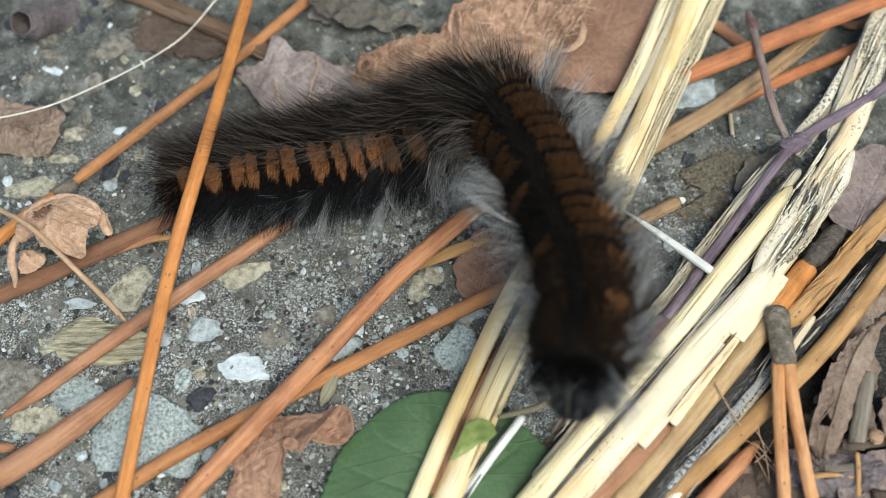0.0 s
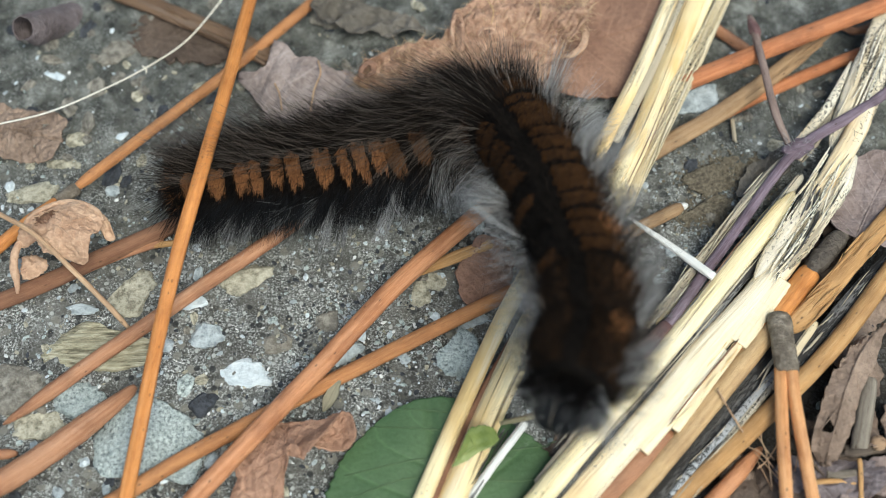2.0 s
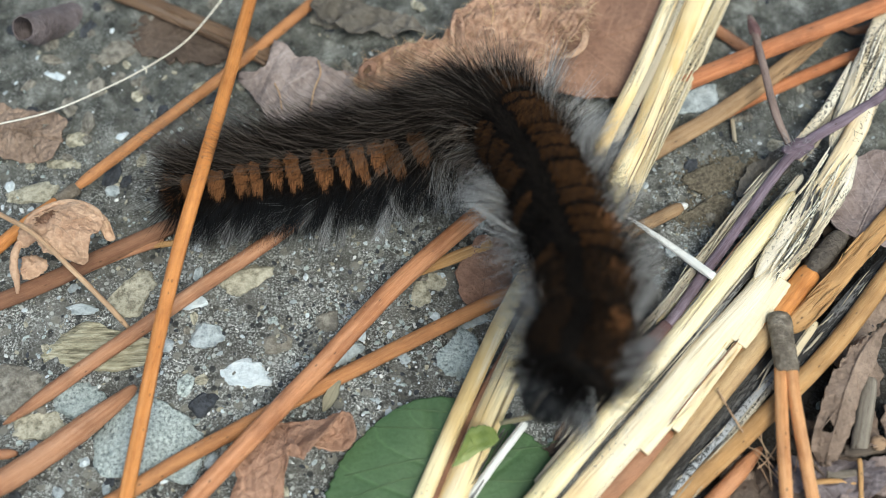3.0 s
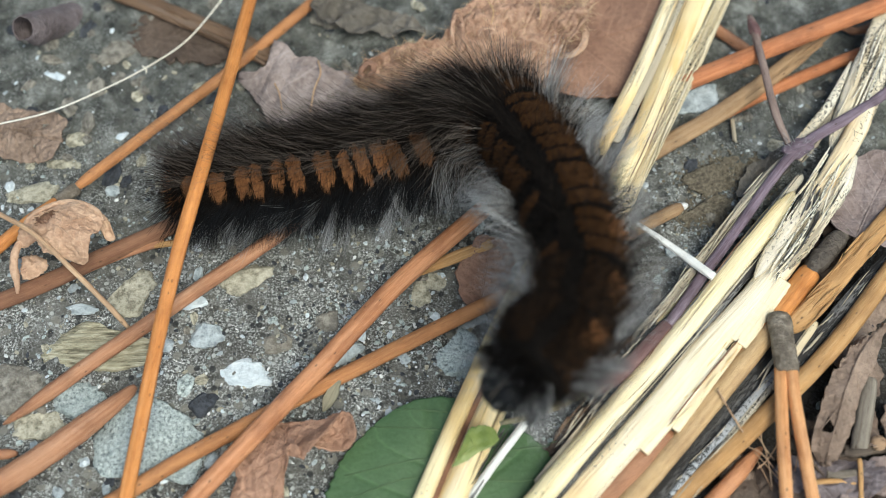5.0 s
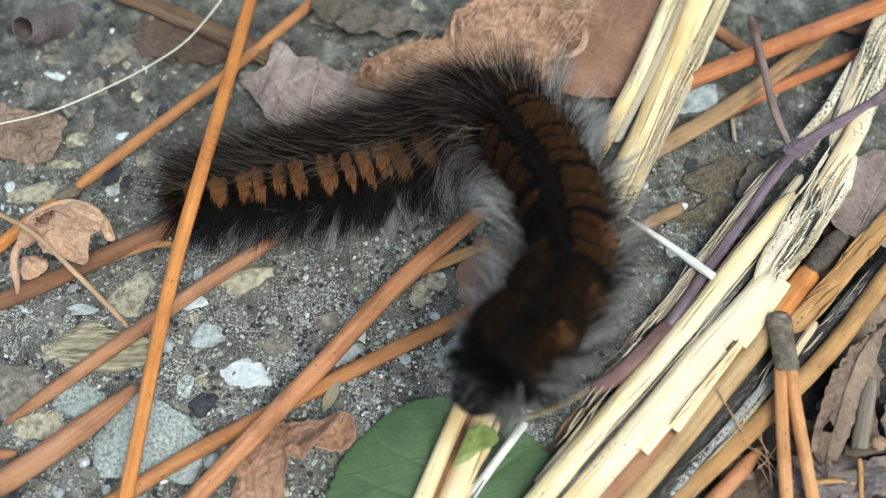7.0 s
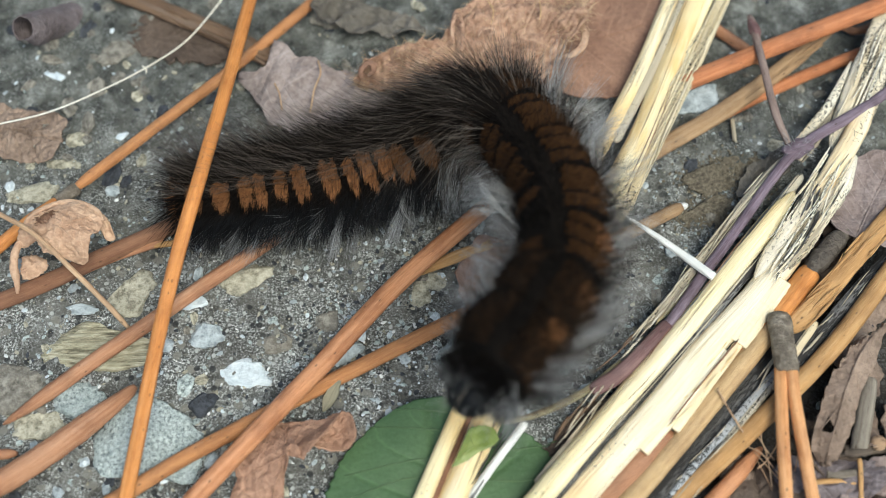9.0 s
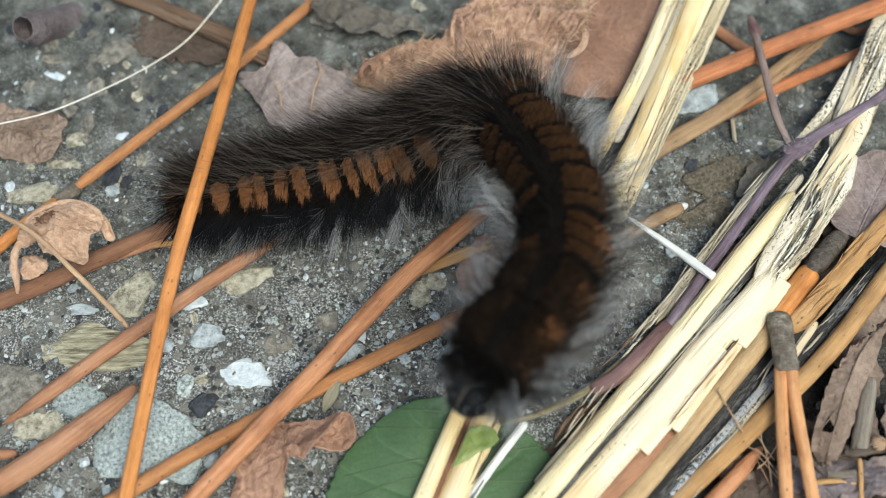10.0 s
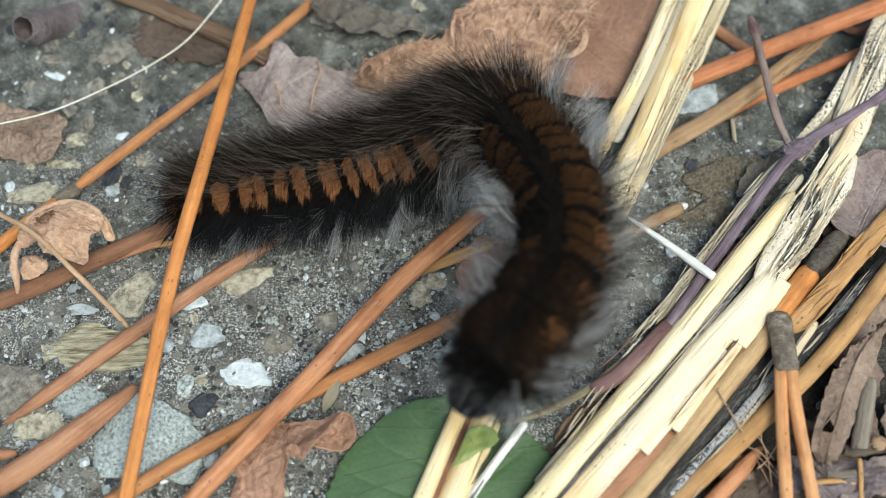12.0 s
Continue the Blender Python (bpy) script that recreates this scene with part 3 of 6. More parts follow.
stone((-42.29, -15.82, 0), 7.77, 4.78, -20, STONE_BROWN, 32, "grey-brown stone flush with the asphalt", tall=0.14)
stone((-40.08, -19.31, 0), 5.38, 3.35, 10, STONE_TAN, 33, tall=0.15)
stone((-20.58, -3.64, 0), 5.73, 3.46, 18, STONE_TAN, 34, "pale tan pebble", tall=0.25)
stone((-31.92, -5.11, 0), 5.38, 4.54, 50, STONE_TAN, 35, "tan stone flush with the asphalt", tall=0.15)
stone((1.6, -11.82, 0), 5.02, 4.66, 60, STONE_GREY, 36, "round speckled grey pebble", tall=0.25)
stone((-2.46, -5.11, 0), 2.99, 2.15, 70, STONE_TAN, 37, tall=0.25)
stone((-0.94, -3.64, 0), 2.99, 2.03, -30, STONE_TAN, 38, tall=0.25)
stone((2.96, -8.13, 0), 4.78, 1.79, 20, STONE_BLUE, 39, tall=0.25)
stone((-23.72, -17, 0), 2.87, 2.27, 20, STONE_DARK, 40, "small dark blue-black pebble", tall=0.25)
stone((-22.67, -22.71, 0), 1.43, 1.67, 0, STONE_BLUE, 41, tall=0.3)
stone((-41.7, 10.31, 0), 3.7, 1.31, 0, STONE_TAN, 42, tall=0.3)
stone((-44.22, 6.47, 0), 5.38, 2.63, 10, STONE_TAN, 43, tall=0.2)
stone((-40.58, 13.52, 0), 2.39, 1.91, 10, STONE_TAN, 44, tall=0.25)
stone((-44.03, 21.53, 0), 2.15, 1.08, -15, STONE_WHITE, 45, tall=0.3)
stone((-35.64, 14.03, 0), 1.43, 0.96, 20, STONE_WHITE, 46, tall=0.3)
stone((-8.32, -9.5, 0), 1.08, 1.55, 0, STONE_WHITE, 47, tall=0.3)
stone((-2.53, -10.42, 0), 2.39, 0.96, 20, STONE_WHITE, 48, tall=0.3)
stone((-3.89, -12.24, 0), 1.19, 1.19, 0, STONE_BLUE, 49, tall=0.3)
stone((-0.81, -7.64, 0), 1.31, 0.96, 0, STONE_WHITE, 50, tall=0.3)
stone((28.96, 18.29, 0), 5.38, 2.99, 20, STONE_BLUE, 51, "pale blue-grey stone under the needles", tall=0.2)
stone((30.54, 8.9, 0), 8.96, 4.18, 20, STONE_SAND, 52, "rough olive-brown stone flush with the asphalt", tall=0.06, sink=0.56)
stone((28.23, 4.08, 0), 7.17, 3.58, 20, STONE_SAND, 53, tall=0.06, sink=0.56)


def sand():
    """Loose olive-brown grains on and round the two flush stones."""
    r = np.random.RandomState(77)
    verts, faces = [], []
    for k in range(900):
        mid, wide = (((30.5, 8.7), (2.6, 1.5)), ((28.4, 4.2), (2.2, 1.2)))[k % 2]
        x, y = mid[0] + r.normal(0, wide[0]), mid[1] + r.normal(0, wide[1])
        v, f = pebble_data(900 + k % 9, 0.6, 0.3, 1, 0.6)
        v, f = placed((v * r.uniform(0.09, 0.24), f), (x, y, float(relief(np.array(x), np.array(y))) + 0.12), r.uniform(0, 360))
        faces += [tuple(q + len(verts) for q in face) for face in f]
        verts += [tuple(p) for p in v]
    tagged(link("sand", verts, faces, STONE_SAND, GROUND_SHEET, "loose olive-brown sand", smooth=False), kind="stuff")


sand()
stone((-17.48, -10.72, 0), 3.58, 2.39, 20, STONE_BROWN, 54, tall=0.15)
stone((-45.44, 14.61, 0), 4.18, 2.99, -20, STONE_BROWN, 55, tall=0.15)
stone((-37.92, 25.15, 0), 5.38, 2.99, 20, STONE_BROWN, 56, tall=0.15)
stone((-12.79, 29.89, 0), 6.57, 3.29, -10, STONE_BROWN, 57, tall=0.2)


def scattered_stones():
    """Loose and half-sunk pebbles, built from eight shapes."""
    r = np.random.RandomState(77)
    shapes = []
    for i in range(8):
        verts, faces = pebble_data(200 + i, 0.6, 0.3, 1, 0.8)
        data = bpy.data.meshes.new("stone")
        data.from_pydata((verts * MM).tolist(), [], faces)
        shapes.append(data)
    paints = [STONE_GREY, STONE_TAN, STONE_BROWN, STONE_BLUE, STONE_BROWN, STONE_WHITE, STONE_DARK, STONE_BROWN]
    for i, data in enumerate(shapes):
        data.materials.append(paints[i])
    for i in range(298):
        x, y = (r.uniform(-50, 2), r.uniform(8, 34)) if i >= 230 else (r.uniform(-56, 45), r.uniform(-30, 36))
        s = r.uniform(0.45, 1.15) * (1.3 if i % 9 == 0 else 1.0) * (1.6 if i >= 230 else 1.0)
        ob = new("stone", shapes[(0, 1, 3, 5, 5, 3, 6, 2, 0, 5)[r.randint(10)] if y < 8 else (1, 2, 4, 7, 6, 2)[r.randint(6)]])
        ob.parent = GROUND_SHEET
        z = float(relief(np.array(x), np.array(y)))
        ob.matrix_basis = pose(x * MM, y * MM, (z + 0.02) * MM, r.uniform(-25, 25), r.uniform(-25, 25), r.uniform(0, 360)) @ Matrix.Diagonal((s * r.uniform(0.7, 1.3), s * r.uniform(0.6, 1), s * (0.4 if i >= 230 else 0.8), 1))


def grit():
    """Uncounted fine grit in the binder."""
    r = np.random.RandomState(78)
    base = [pebble_data(300 + i, 0.7, 0.35, 1, 0.9) for i in range(6)]
    groups = {QUARTZ: 1100, STONE_WHITE: 1400, STONE_BLUE: 2300, STONE_TAN: 2400, STONE_GREY: 3000, STONE_DARK: 2600}
    for paint, count in groups.items():
        verts, faces, n = [], [], 0
        for _ in range(count):
            v, f = base[r.randint(6)]
            x, y = r.uniform(-58, 48), r.uniform(-32, 40)
            if y > 4 and r.rand() < 0.10 * (y - 4) * (3.0 if paint in (STONE_WHITE, QUARTZ, STONE_BLUE, STONE_GREY) else 0.6):
                y -= r.uniform(10, 34)
            if x - 0.9 * y > 42:
                x -= 50
            s = 0.045 + (0.24 if paint is QUARTZ else 0.32) * r.rand() ** 4
            a = r.uniform(0, 6.3)
            turn = np.array(((math.cos(a), -math.sin(a), 0), (math.sin(a), math.cos(a), 0), (0, 0, 1)))
            verts.append((v * np.array((r.uniform(0.7, 1.7), 1, 0.5)) * s) @ turn.T + np.array((x, y, 0)))
            faces += [tuple(n + k for k in q) for q in f]
            n += len(v)
        verts = np.vstack(verts)
        mid = verts.reshape(count, -1, 3).mean(axis=1)
        verts[:, 2] += np.repeat(relief(mid[:, 0], mid[:, 1]) + 0.02, len(base[0][0]))
        tagged(link("grit", verts, faces, paint, GROUND_SHEET, smooth=False), kind="stuff")


scattered_stones()
grit()

# ---- pine needles ----
def needle(points, width, paint, label, thick=0.92, section="half", ends=(0.5, 0.5), seed=1, name="pine_needle", category="pine needle", group="fallen pine needles", n=60, taper=0.05, ragged=0.03, roll=0.0):
    data = sweep(points, width, width * thick, section, 14, n, ends, 0.0, ragged, seed, roll, taper)
    return tagged(link(name, *data[:2], paint, uvs=data[2]), label, category, group)


def needle_part(owner, name, points, width, paint, label, thick=0.8, section="half", ends=(0.5, 0.5), seed=1, n=20, taper=0.2, ragged=0.06):
    """A sheath, tip or bead that belongs to a needle."""
    data = sweep(points, width, width * thick, section, 14, n, ends, 0.0, ragged, seed, 0.0, taper)
    return link(name, *data[:2], paint, owner, label, data[2])


ORANGE = "dry orange-brown pine needle lying on the path"
needle([(-21.34, 41.04, 0.6), (-21.42, 27.77, 6), (-22.32, 14.28, 9.6), (-23.79, 4.34, 10.2), (-25.73, -3.86, 8.4), (-27.49, -11.59, 5.8), (-29.78, -27, 2.6), (-30.75, -32.31, 0.9)], 1.49, NEEDLE, "long bright orange pine needle arching over the caterpillar's tail", seed=2, n=70)
DARK_BASED = needle([(-12.24, 34.24, 0.7), (-14.76, 31.64, 0.9), (-22.64, 22.94, 1.2), (-30.78, 14.98, 1.2), (-39.51, 6.51, 1.1)], 1.37, NEEDLE_BROWN, "straight orange-tan pine needle with a dark base", seed=3)
needle_part(DARK_BASED, "sheath", [(-39.24, 6.78, 1.1), (-40.23, 5.73, 1.15), (-41.25, 4.92, 1)], 1.67, SHEATH, "dark sheath at its base", seed=4, ends=(0.8, 0.4))
needle([(-40.84, 5.25, 0.9), (-43.94, 2.55, 0.9), (-48.04, -1.74, 0.8)], 1.55, NEEDLE, ORANGE, seed=5, n=20)
FLAT_DULL = needle([(-39.35, 33.43, 0.9), (-33.75, 30.76, 1), (-25.54, 26.79, 1), (-20.16, 23.69, 1), (-16.33, 21.38, 0.8)], 2.39, STRIP_BROWN, "flattened dull brown pine needle with frayed edges", thick=0.4, seed=6, ragged=0.08)
needle([(-48.64, -8.03, 1), (-42.11, -4.99, 1.2), (-35.54, -1.52, 1.3), (-28.85, 2.01, 1.2), (-24.34, 4.59, 1)], 1.91, NEEDLE_DULL, "brown pine needle lying under the caterpillar's tail", seed=7)
needle([(-48.4, -9.8, 0.8), (-45.49, -6.58, 0.8), (-40.55, -4.35, 0.9), (-34.49, -1.33, 0.9), (-29.4, 0.68, 0.8)], 1.31, NEEDLE_RED, ORANGE, seed=8)
needle([(-43.21, -19.31, 0.6), (-37.23, -14.9, 1.3), (-30.43, -9.66, 1.7), (-23.48, -4.13, 1.7), (-17.43, 0.85, 1.4), (-13.48, 4.25, 1)], 1.65, NEEDLE_RED, "red-brown pine needle tapering to a pointed tip", ends=(0.12, 0.6), taper=0.14, seed=9)
DARK_TIPPED = needle([(-44.74, -26.84, 1.2), (-40.81, -24.32, 1.3), (-35.91, -20.54, 1.3), (-32.45, -17.54, 1.2), (-30.55, -15.55, 0.8)], 2.57, NEEDLE_RED, "thick red-brown pine needle with a dark tip", ends=(1, 0.3), taper=0.35, seed=10)
needle_part(DARK_TIPPED, "tip", [(-31.39, -16.51, 1.05), (-30.81, -15.9, 0.95), (-30.4, -15.38, 0.8)], 1.19, SHEATH, "dark brown tip", 0.8, "half", (0.9, 0.25), 61, 12, 0.6)
needle([(-44.64, -22.37, 0.6), (-41.27, -22.2, 0.6)], 1.08, NEEDLE_RED, "broken red-brown needle tip", ends=(1, 0.3), taper=0.3, seed=11, n=12)
needle([(-25.29, -28.67, 1), (-23.48, -26.77, 1.6), (-18.55, -21.57, 3), (-12.41, -14.48, 3), (-4.83, -5.27, 2.6), (2.73, 2.27, 2), (8.89, 8.24, 1.2)], 2.0, NEEDLE_PINK, "thick salmon-orange pine needle crossing another needle", seed=12, n=60)
needle([(-33.93, -28.36, 0.8), (-30.12, -26.09, 1), (-24.77, -22.61, 1.1), (-19, -19.35, 1.1), (-12.54, -15.77, 1.1), (-4.77, -11.61, 1.1), (6.74, -5.53, 1), (10.31, -3.59, 0.9)], 1.61, NEEDLE_BROWN, "slender orange pine needle running under the straw", seed=13, n=60)
needle([(-2.88, -3.37, 0.7), (0.94, -1.53, 0.9), (5.11, 0.35, 0.8)], 1.43, NEEDLE_TAN, "flat tan needle scrap under the caterpillar", thick=0.35, ends=(0.15, 0.8), taper=0.5, seed=14, n=20)
BEADED = needle([(13.89, -2.3, 0.9), (18.76, 0.82, 1.2), (25.32, 4.25, 1.4)], 1.49, NEEDLE_WOOD, "short broken brown pine needle with a pale tip", seed=15, n=24, ends=(0.8, 0.6))
needle_part(BEADED, "resin_bead", [(25.11, 4.09, 1.45), (25.98, 4.53, 1.5)], 0.78, WHITE, "tiny white resin bead on the tip", 1.0, "round", (0.3, 0.3), 16, 10, 0.4)
needle([(21.14, 17.35, 0.9), (27.67, 19.6, 2.36), (36.22, 22.83, 3.56), (43.34, 25.6, 4.16), (50.01, 28.54, 4.16), (60.88, 35.08, 1.2)], 2.1, NEEDLE_VERMILION, "thick reddish-orange pine needle lying under the straw", seed=17, n=50)
SPLIT_FAR = needle([(18.71, 8.46, 0.8), (24.41, 12.05, 1.3), (31.63, 16.61, 1.5), (39.26, 22.58, 1.5), (44.37, 26.95, 1)], 2.03, NEEDLE_WOOD, "tan split pine needle with a fibrous end", thick=0.5, seed=18, ragged=0.08, ends=(0.8, 0.15), taper=0.2)
needle([(24.61, 13.11, 0.7), (29.78, 15.44, 0.8), (35.76, 18.61, 0.9), (43.22, 22.22, 0.9), (50.65, 25.46, 0.9), (56.46, 28.11, 0.8)], 1.43, NEEDLE_VERMILION, "dull red-brown pine needle", seed=19)
needle([(29.23, 29.54, 0.7), (32.2, 26.77, 0.8), (36.29, 22.9, 0.8)], 1.43, NEEDLE_RED, "dark red-brown pine needle end", seed=20, n=20)
needle([(45.48, 28.58, 0.7), (47.91, 27.4, 0.7), (52.88, 30.1, 0.8)], 1.08, NEEDLE_DULL, ORANGE, seed=22, n=20)
needle([(20.36, -28.24, 1), (24.46, -24.9, 2.12), (32.67, -17.71, 2.84), (38.93, -11.74, 3.08), (45.02, -4.54, 3.08), (50.52, 2.11, 2.6), (57.49, 9.86, 0.8)], 1.91, NEEDLE_TAN, "long glossy orange-tan pine needle", seed=23, n=60)
needle([(23.53, -28.91, 0.9), (26.96, -25.65, 1.4), (30.8, -21.8, 1.2)], 1.6, NEEDLE_PINK, "salmon-coloured pine needle end among the litter", seed=24, n=24, ends=(0.9, 0.25), taper=0.3)
SPLIT_TAN = needle([(34.39, -10.32, 2.96), (37.74, -7.22, 3.56), (42.37, -2.34, 3.8), (45.73, 1.38, 3.8), (52.92, 8.85, 2.6)], 2.03, NEEDLE_TAN, "tan fibrous pine needle with split strands", thick=0.5, ragged=0.08, seed=25)
THICK_BASED = needle([(28.87, -13.36, 2.3), (33.13, -8.86, 3.08), (37.37, -4.14, 3.32)], 2.39, NEEDLE, "thick orange pine needle base", seed=26, n=30, ends=(0.7, 0.9))
needle_part(THICK_BASED, "sheath", [(36.9, -4.65, 3.32), (39.42, -1.8, 3.32), (42.0, 0.6, 2.84)], 2.05, SHEATH_DARK, "dark wrinkled sheath at its base", 0.9, "round", (0.85, 0.5), 27, 60, 0.3, 0.26)
needle([(16.2, -28.61, 2), (21.3, -23.12, 2.6), (26.65, -17.1, 3.08), (31.65, -11.36, 3.32), (34.03, -8.18, 3.2)], 2.03, NEEDLE_GOLD, "tan pine needle beside the bleached straw", seed=28)
needle([(13.66, -28.18, 1.2), (17.45, -24.96, 2.36), (21.98, -20.73, 2.96)], 2.51, NEEDLE_RED, "rust-brown needle scrap under the straw's torn end", seed=29, n=24, thick=0.4)


def needle_pair():
    """Two needles held in one dark sheath."""
    ob = tagged(new("needle_pair"), "pair of orange pine needles joined in one grey sheath", "pine needle")
    for i, pts in enumerate(([(32.66, -14.21, 4.7), (32.28, -17.65, 4.76), (32.03, -22.51, 4.4), (32.01, -27.16, 3.3), (32.2, -32.8, 0.9)],
                             [(33.7, -14.21, 4.7), (33.52, -17.65, 4.76), (33.84, -22.51, 4.4), (34.49, -27.16, 3.3), (36.2, -32.8, 0.9)])):
        d = sweep(pts, 1.28, 1.1, "half", 14, 44, (0.8, 0.5), 0.0, 0.03, 41 + i)
        link("needle", *d[:2], NEEDLE_PEACH, ob, uvs=d[2])
    d = sweep([(33.17, -9.19, 4.5), (33.1, -10.7, 4.7), (33.08, -13.36, 4.76), (33.16, -15.32, 4.76)], 2.45, 1.9, "round", 16, 26, (0.8, 0.95), 0.0, 0.07, 44, 0, 0.12)
    link("sheath", *d[:2], SHEATH, ob, "dark grey papery sheath", d[2])


needle_pair()

def blade(name, label, paint, outline, dome=0.0, crinkle=0.2, jag=0.1, seed=1, parent=None, thick=0.16, holes=(), nu=170, nv=40, veins=()):
    """A piece of leaf inside a closed margin of a few places; dome: how far its middle stands above the margin; holes: (turn, out, size,
    size), turn and out from 0 to 1; veins: (turn, width) of ribs that run out from the middle."""
    ring = np.array(outline)
    core = ring.mean(axis=0)
    loop = spline(np.vstack([ring[-2:], ring, ring[:3]]), 2400)
    near = [int(np.argmin(np.linalg.norm(loop[k0:k1] - q, axis=1))) + k0 for q, k0, k1 in ((ring[0], 0, 1200), (ring[0], 1200, 2400))]
    loop = loop[near[0]:near[1] + 1]

    def fn(u, v):
        at = (u % 1.0) * (len(loop) - 1)
        low = np.floor(at).astype(int)
        high = np.minimum(low + 1, len(loop) - 1)
        rim = loop[low] + (loop[high] - loop[low]) * (at - low)[..., None]
        bite = 1 + jag * lumps(np.cos(u * 6.2832) * 20, np.sin(u * 6.2832) * 20, 5.0, seed + 5, 4) * v
        p = core + (rim - core) * (v * bite)[..., None]
        z = p[..., 2] + dome * (1 - v * v) + (lumps(p[..., 0], p[..., 1], 5.0, seed, 3) + 0.35 * lumps(p[..., 0], p[..., 1], 0.9, seed + 9, 2)) * crinkle
        return p[..., 0], p[..., 1], z

    def keep(u, v):
        out = np.ones(u.shape, bool)
        for hu, hv, ru, rv in holes:
            out &= (((u - hu + 0.5) % 1.0 - 0.5) / ru) ** 2 + ((v - hv) / rv) ** 2 > 1 + 0.4 * lumps(u * 60, v * 10, 1.6, seed + 3, 2)
        return out

    d = sheet(lambda u, v: fn(u, 0.004 + 0.996 * v), nu, nv, thick, keep)
    ob = link(name, *d[:2], paint, parent, label if parent else "", d[2])
    for k, (turn, wide) in enumerate(veins):
        row = np.stack(fn(turn + 0.02 * np.sin(np.linspace(0, 3, 10)), np.linspace(0.02, 0.94, 10)), axis=-1) + np.array((0, 0, 0.03))
        v = sweep(row, wide, wide, "round", 8, 30, (1.0, 0.3), 0, 0.08, seed + k, 0, 0.7)
        link("vein", *v[:2], paint, ob, "raised vein", v[2])
    return ob if parent else tagged(ob, label, "leaf")


# ---- split straw ----
def strip(points, width, thick, paint, parent=None, name="strip", label="", bow=0.25, ragged=0.04, ends=(0.5, 0.5), seed=1, n=110, roll=0.0, taper=0.02):
    data = sweep(points, width, thick, "strip", 16, n, ends, bow, ragged, seed, roll, taper)
    return link(name, *data[:2], paint, parent, label, data[2])


def fibres(points, spread, count, size, paint, parent, seed=1, lift=0.3, name="fray", label="loose straw fibres"):
    """Loose thin fibres that run along a stalk."""
    r = np.random.RandomState(seed)
    line = spline(points, 80)
    side = np.cross(np.gradient(line, axis=0), (0, 0, 1.0))
    side /= np.linalg.norm(side, axis=1)[:, None]
    verts, faces, uvs, total = [], [], [], 0
    for i in range(count):
        a = r.randint(0, 62)
        b = min(79, a + r.randint(10, 34))
        at = r.uniform(-spread, spread) / 2
        drift = r.normal(0, 0.12 * spread)
        pts = []
        for k in np.linspace(a, b, 4).astype(int):
            f = (k - a) / (b - a)
            pts.append(line[k] + side[k] * (at + drift * f * f) + np.array((0, 0, lift * r.uniform(0.2, 1.0))))
        d = sweep(pts, size * r.uniform(0.5, 1.4), size * 0.5, "strip", 6, 16, (0.4, 0.1), 0.1, 0.1, seed + i, 0, 0.4)
        verts.append(d[0])
        faces += [tuple(total + q for q in f) for f in d[1]]
        uvs.append(d[2])
        total += len(d[0])
    return tagged(link(name, np.vstack(verts), faces, paint, parent, label, np.vstack(uvs)), kind="stuff")


for owner, line, wide, many, tint, mark in (
        (SPLIT_TAN, [(34.27, -10.46, 3.32), (37.61, -7.37, 3.92), (42.22, -2.51, 4.16), (46.46, 2.04, 4.04)], 2.4, 16, NEEDLE_TAN, 51),
        (SPLIT_FAR, [(32.2, 16.79, 1.8), (39.16, 22.38, 1.8), (44.77, 27.2, 1.3)], 1.9, 10, NEEDLE_WOOD, 52),
        (FLAT_DULL, [(-33.68, 30.61, 1.2), (-25.5, 26.65, 1.2), (-20.12, 23.55, 1.2), (-15.86, 21.01, 0.9)], 2.6, 18, STRIP_BROWN, 53)):
    fibres(line, wide, many, 0.28, tint, owner, mark, 0.4, "fray", "split fibrous strands")


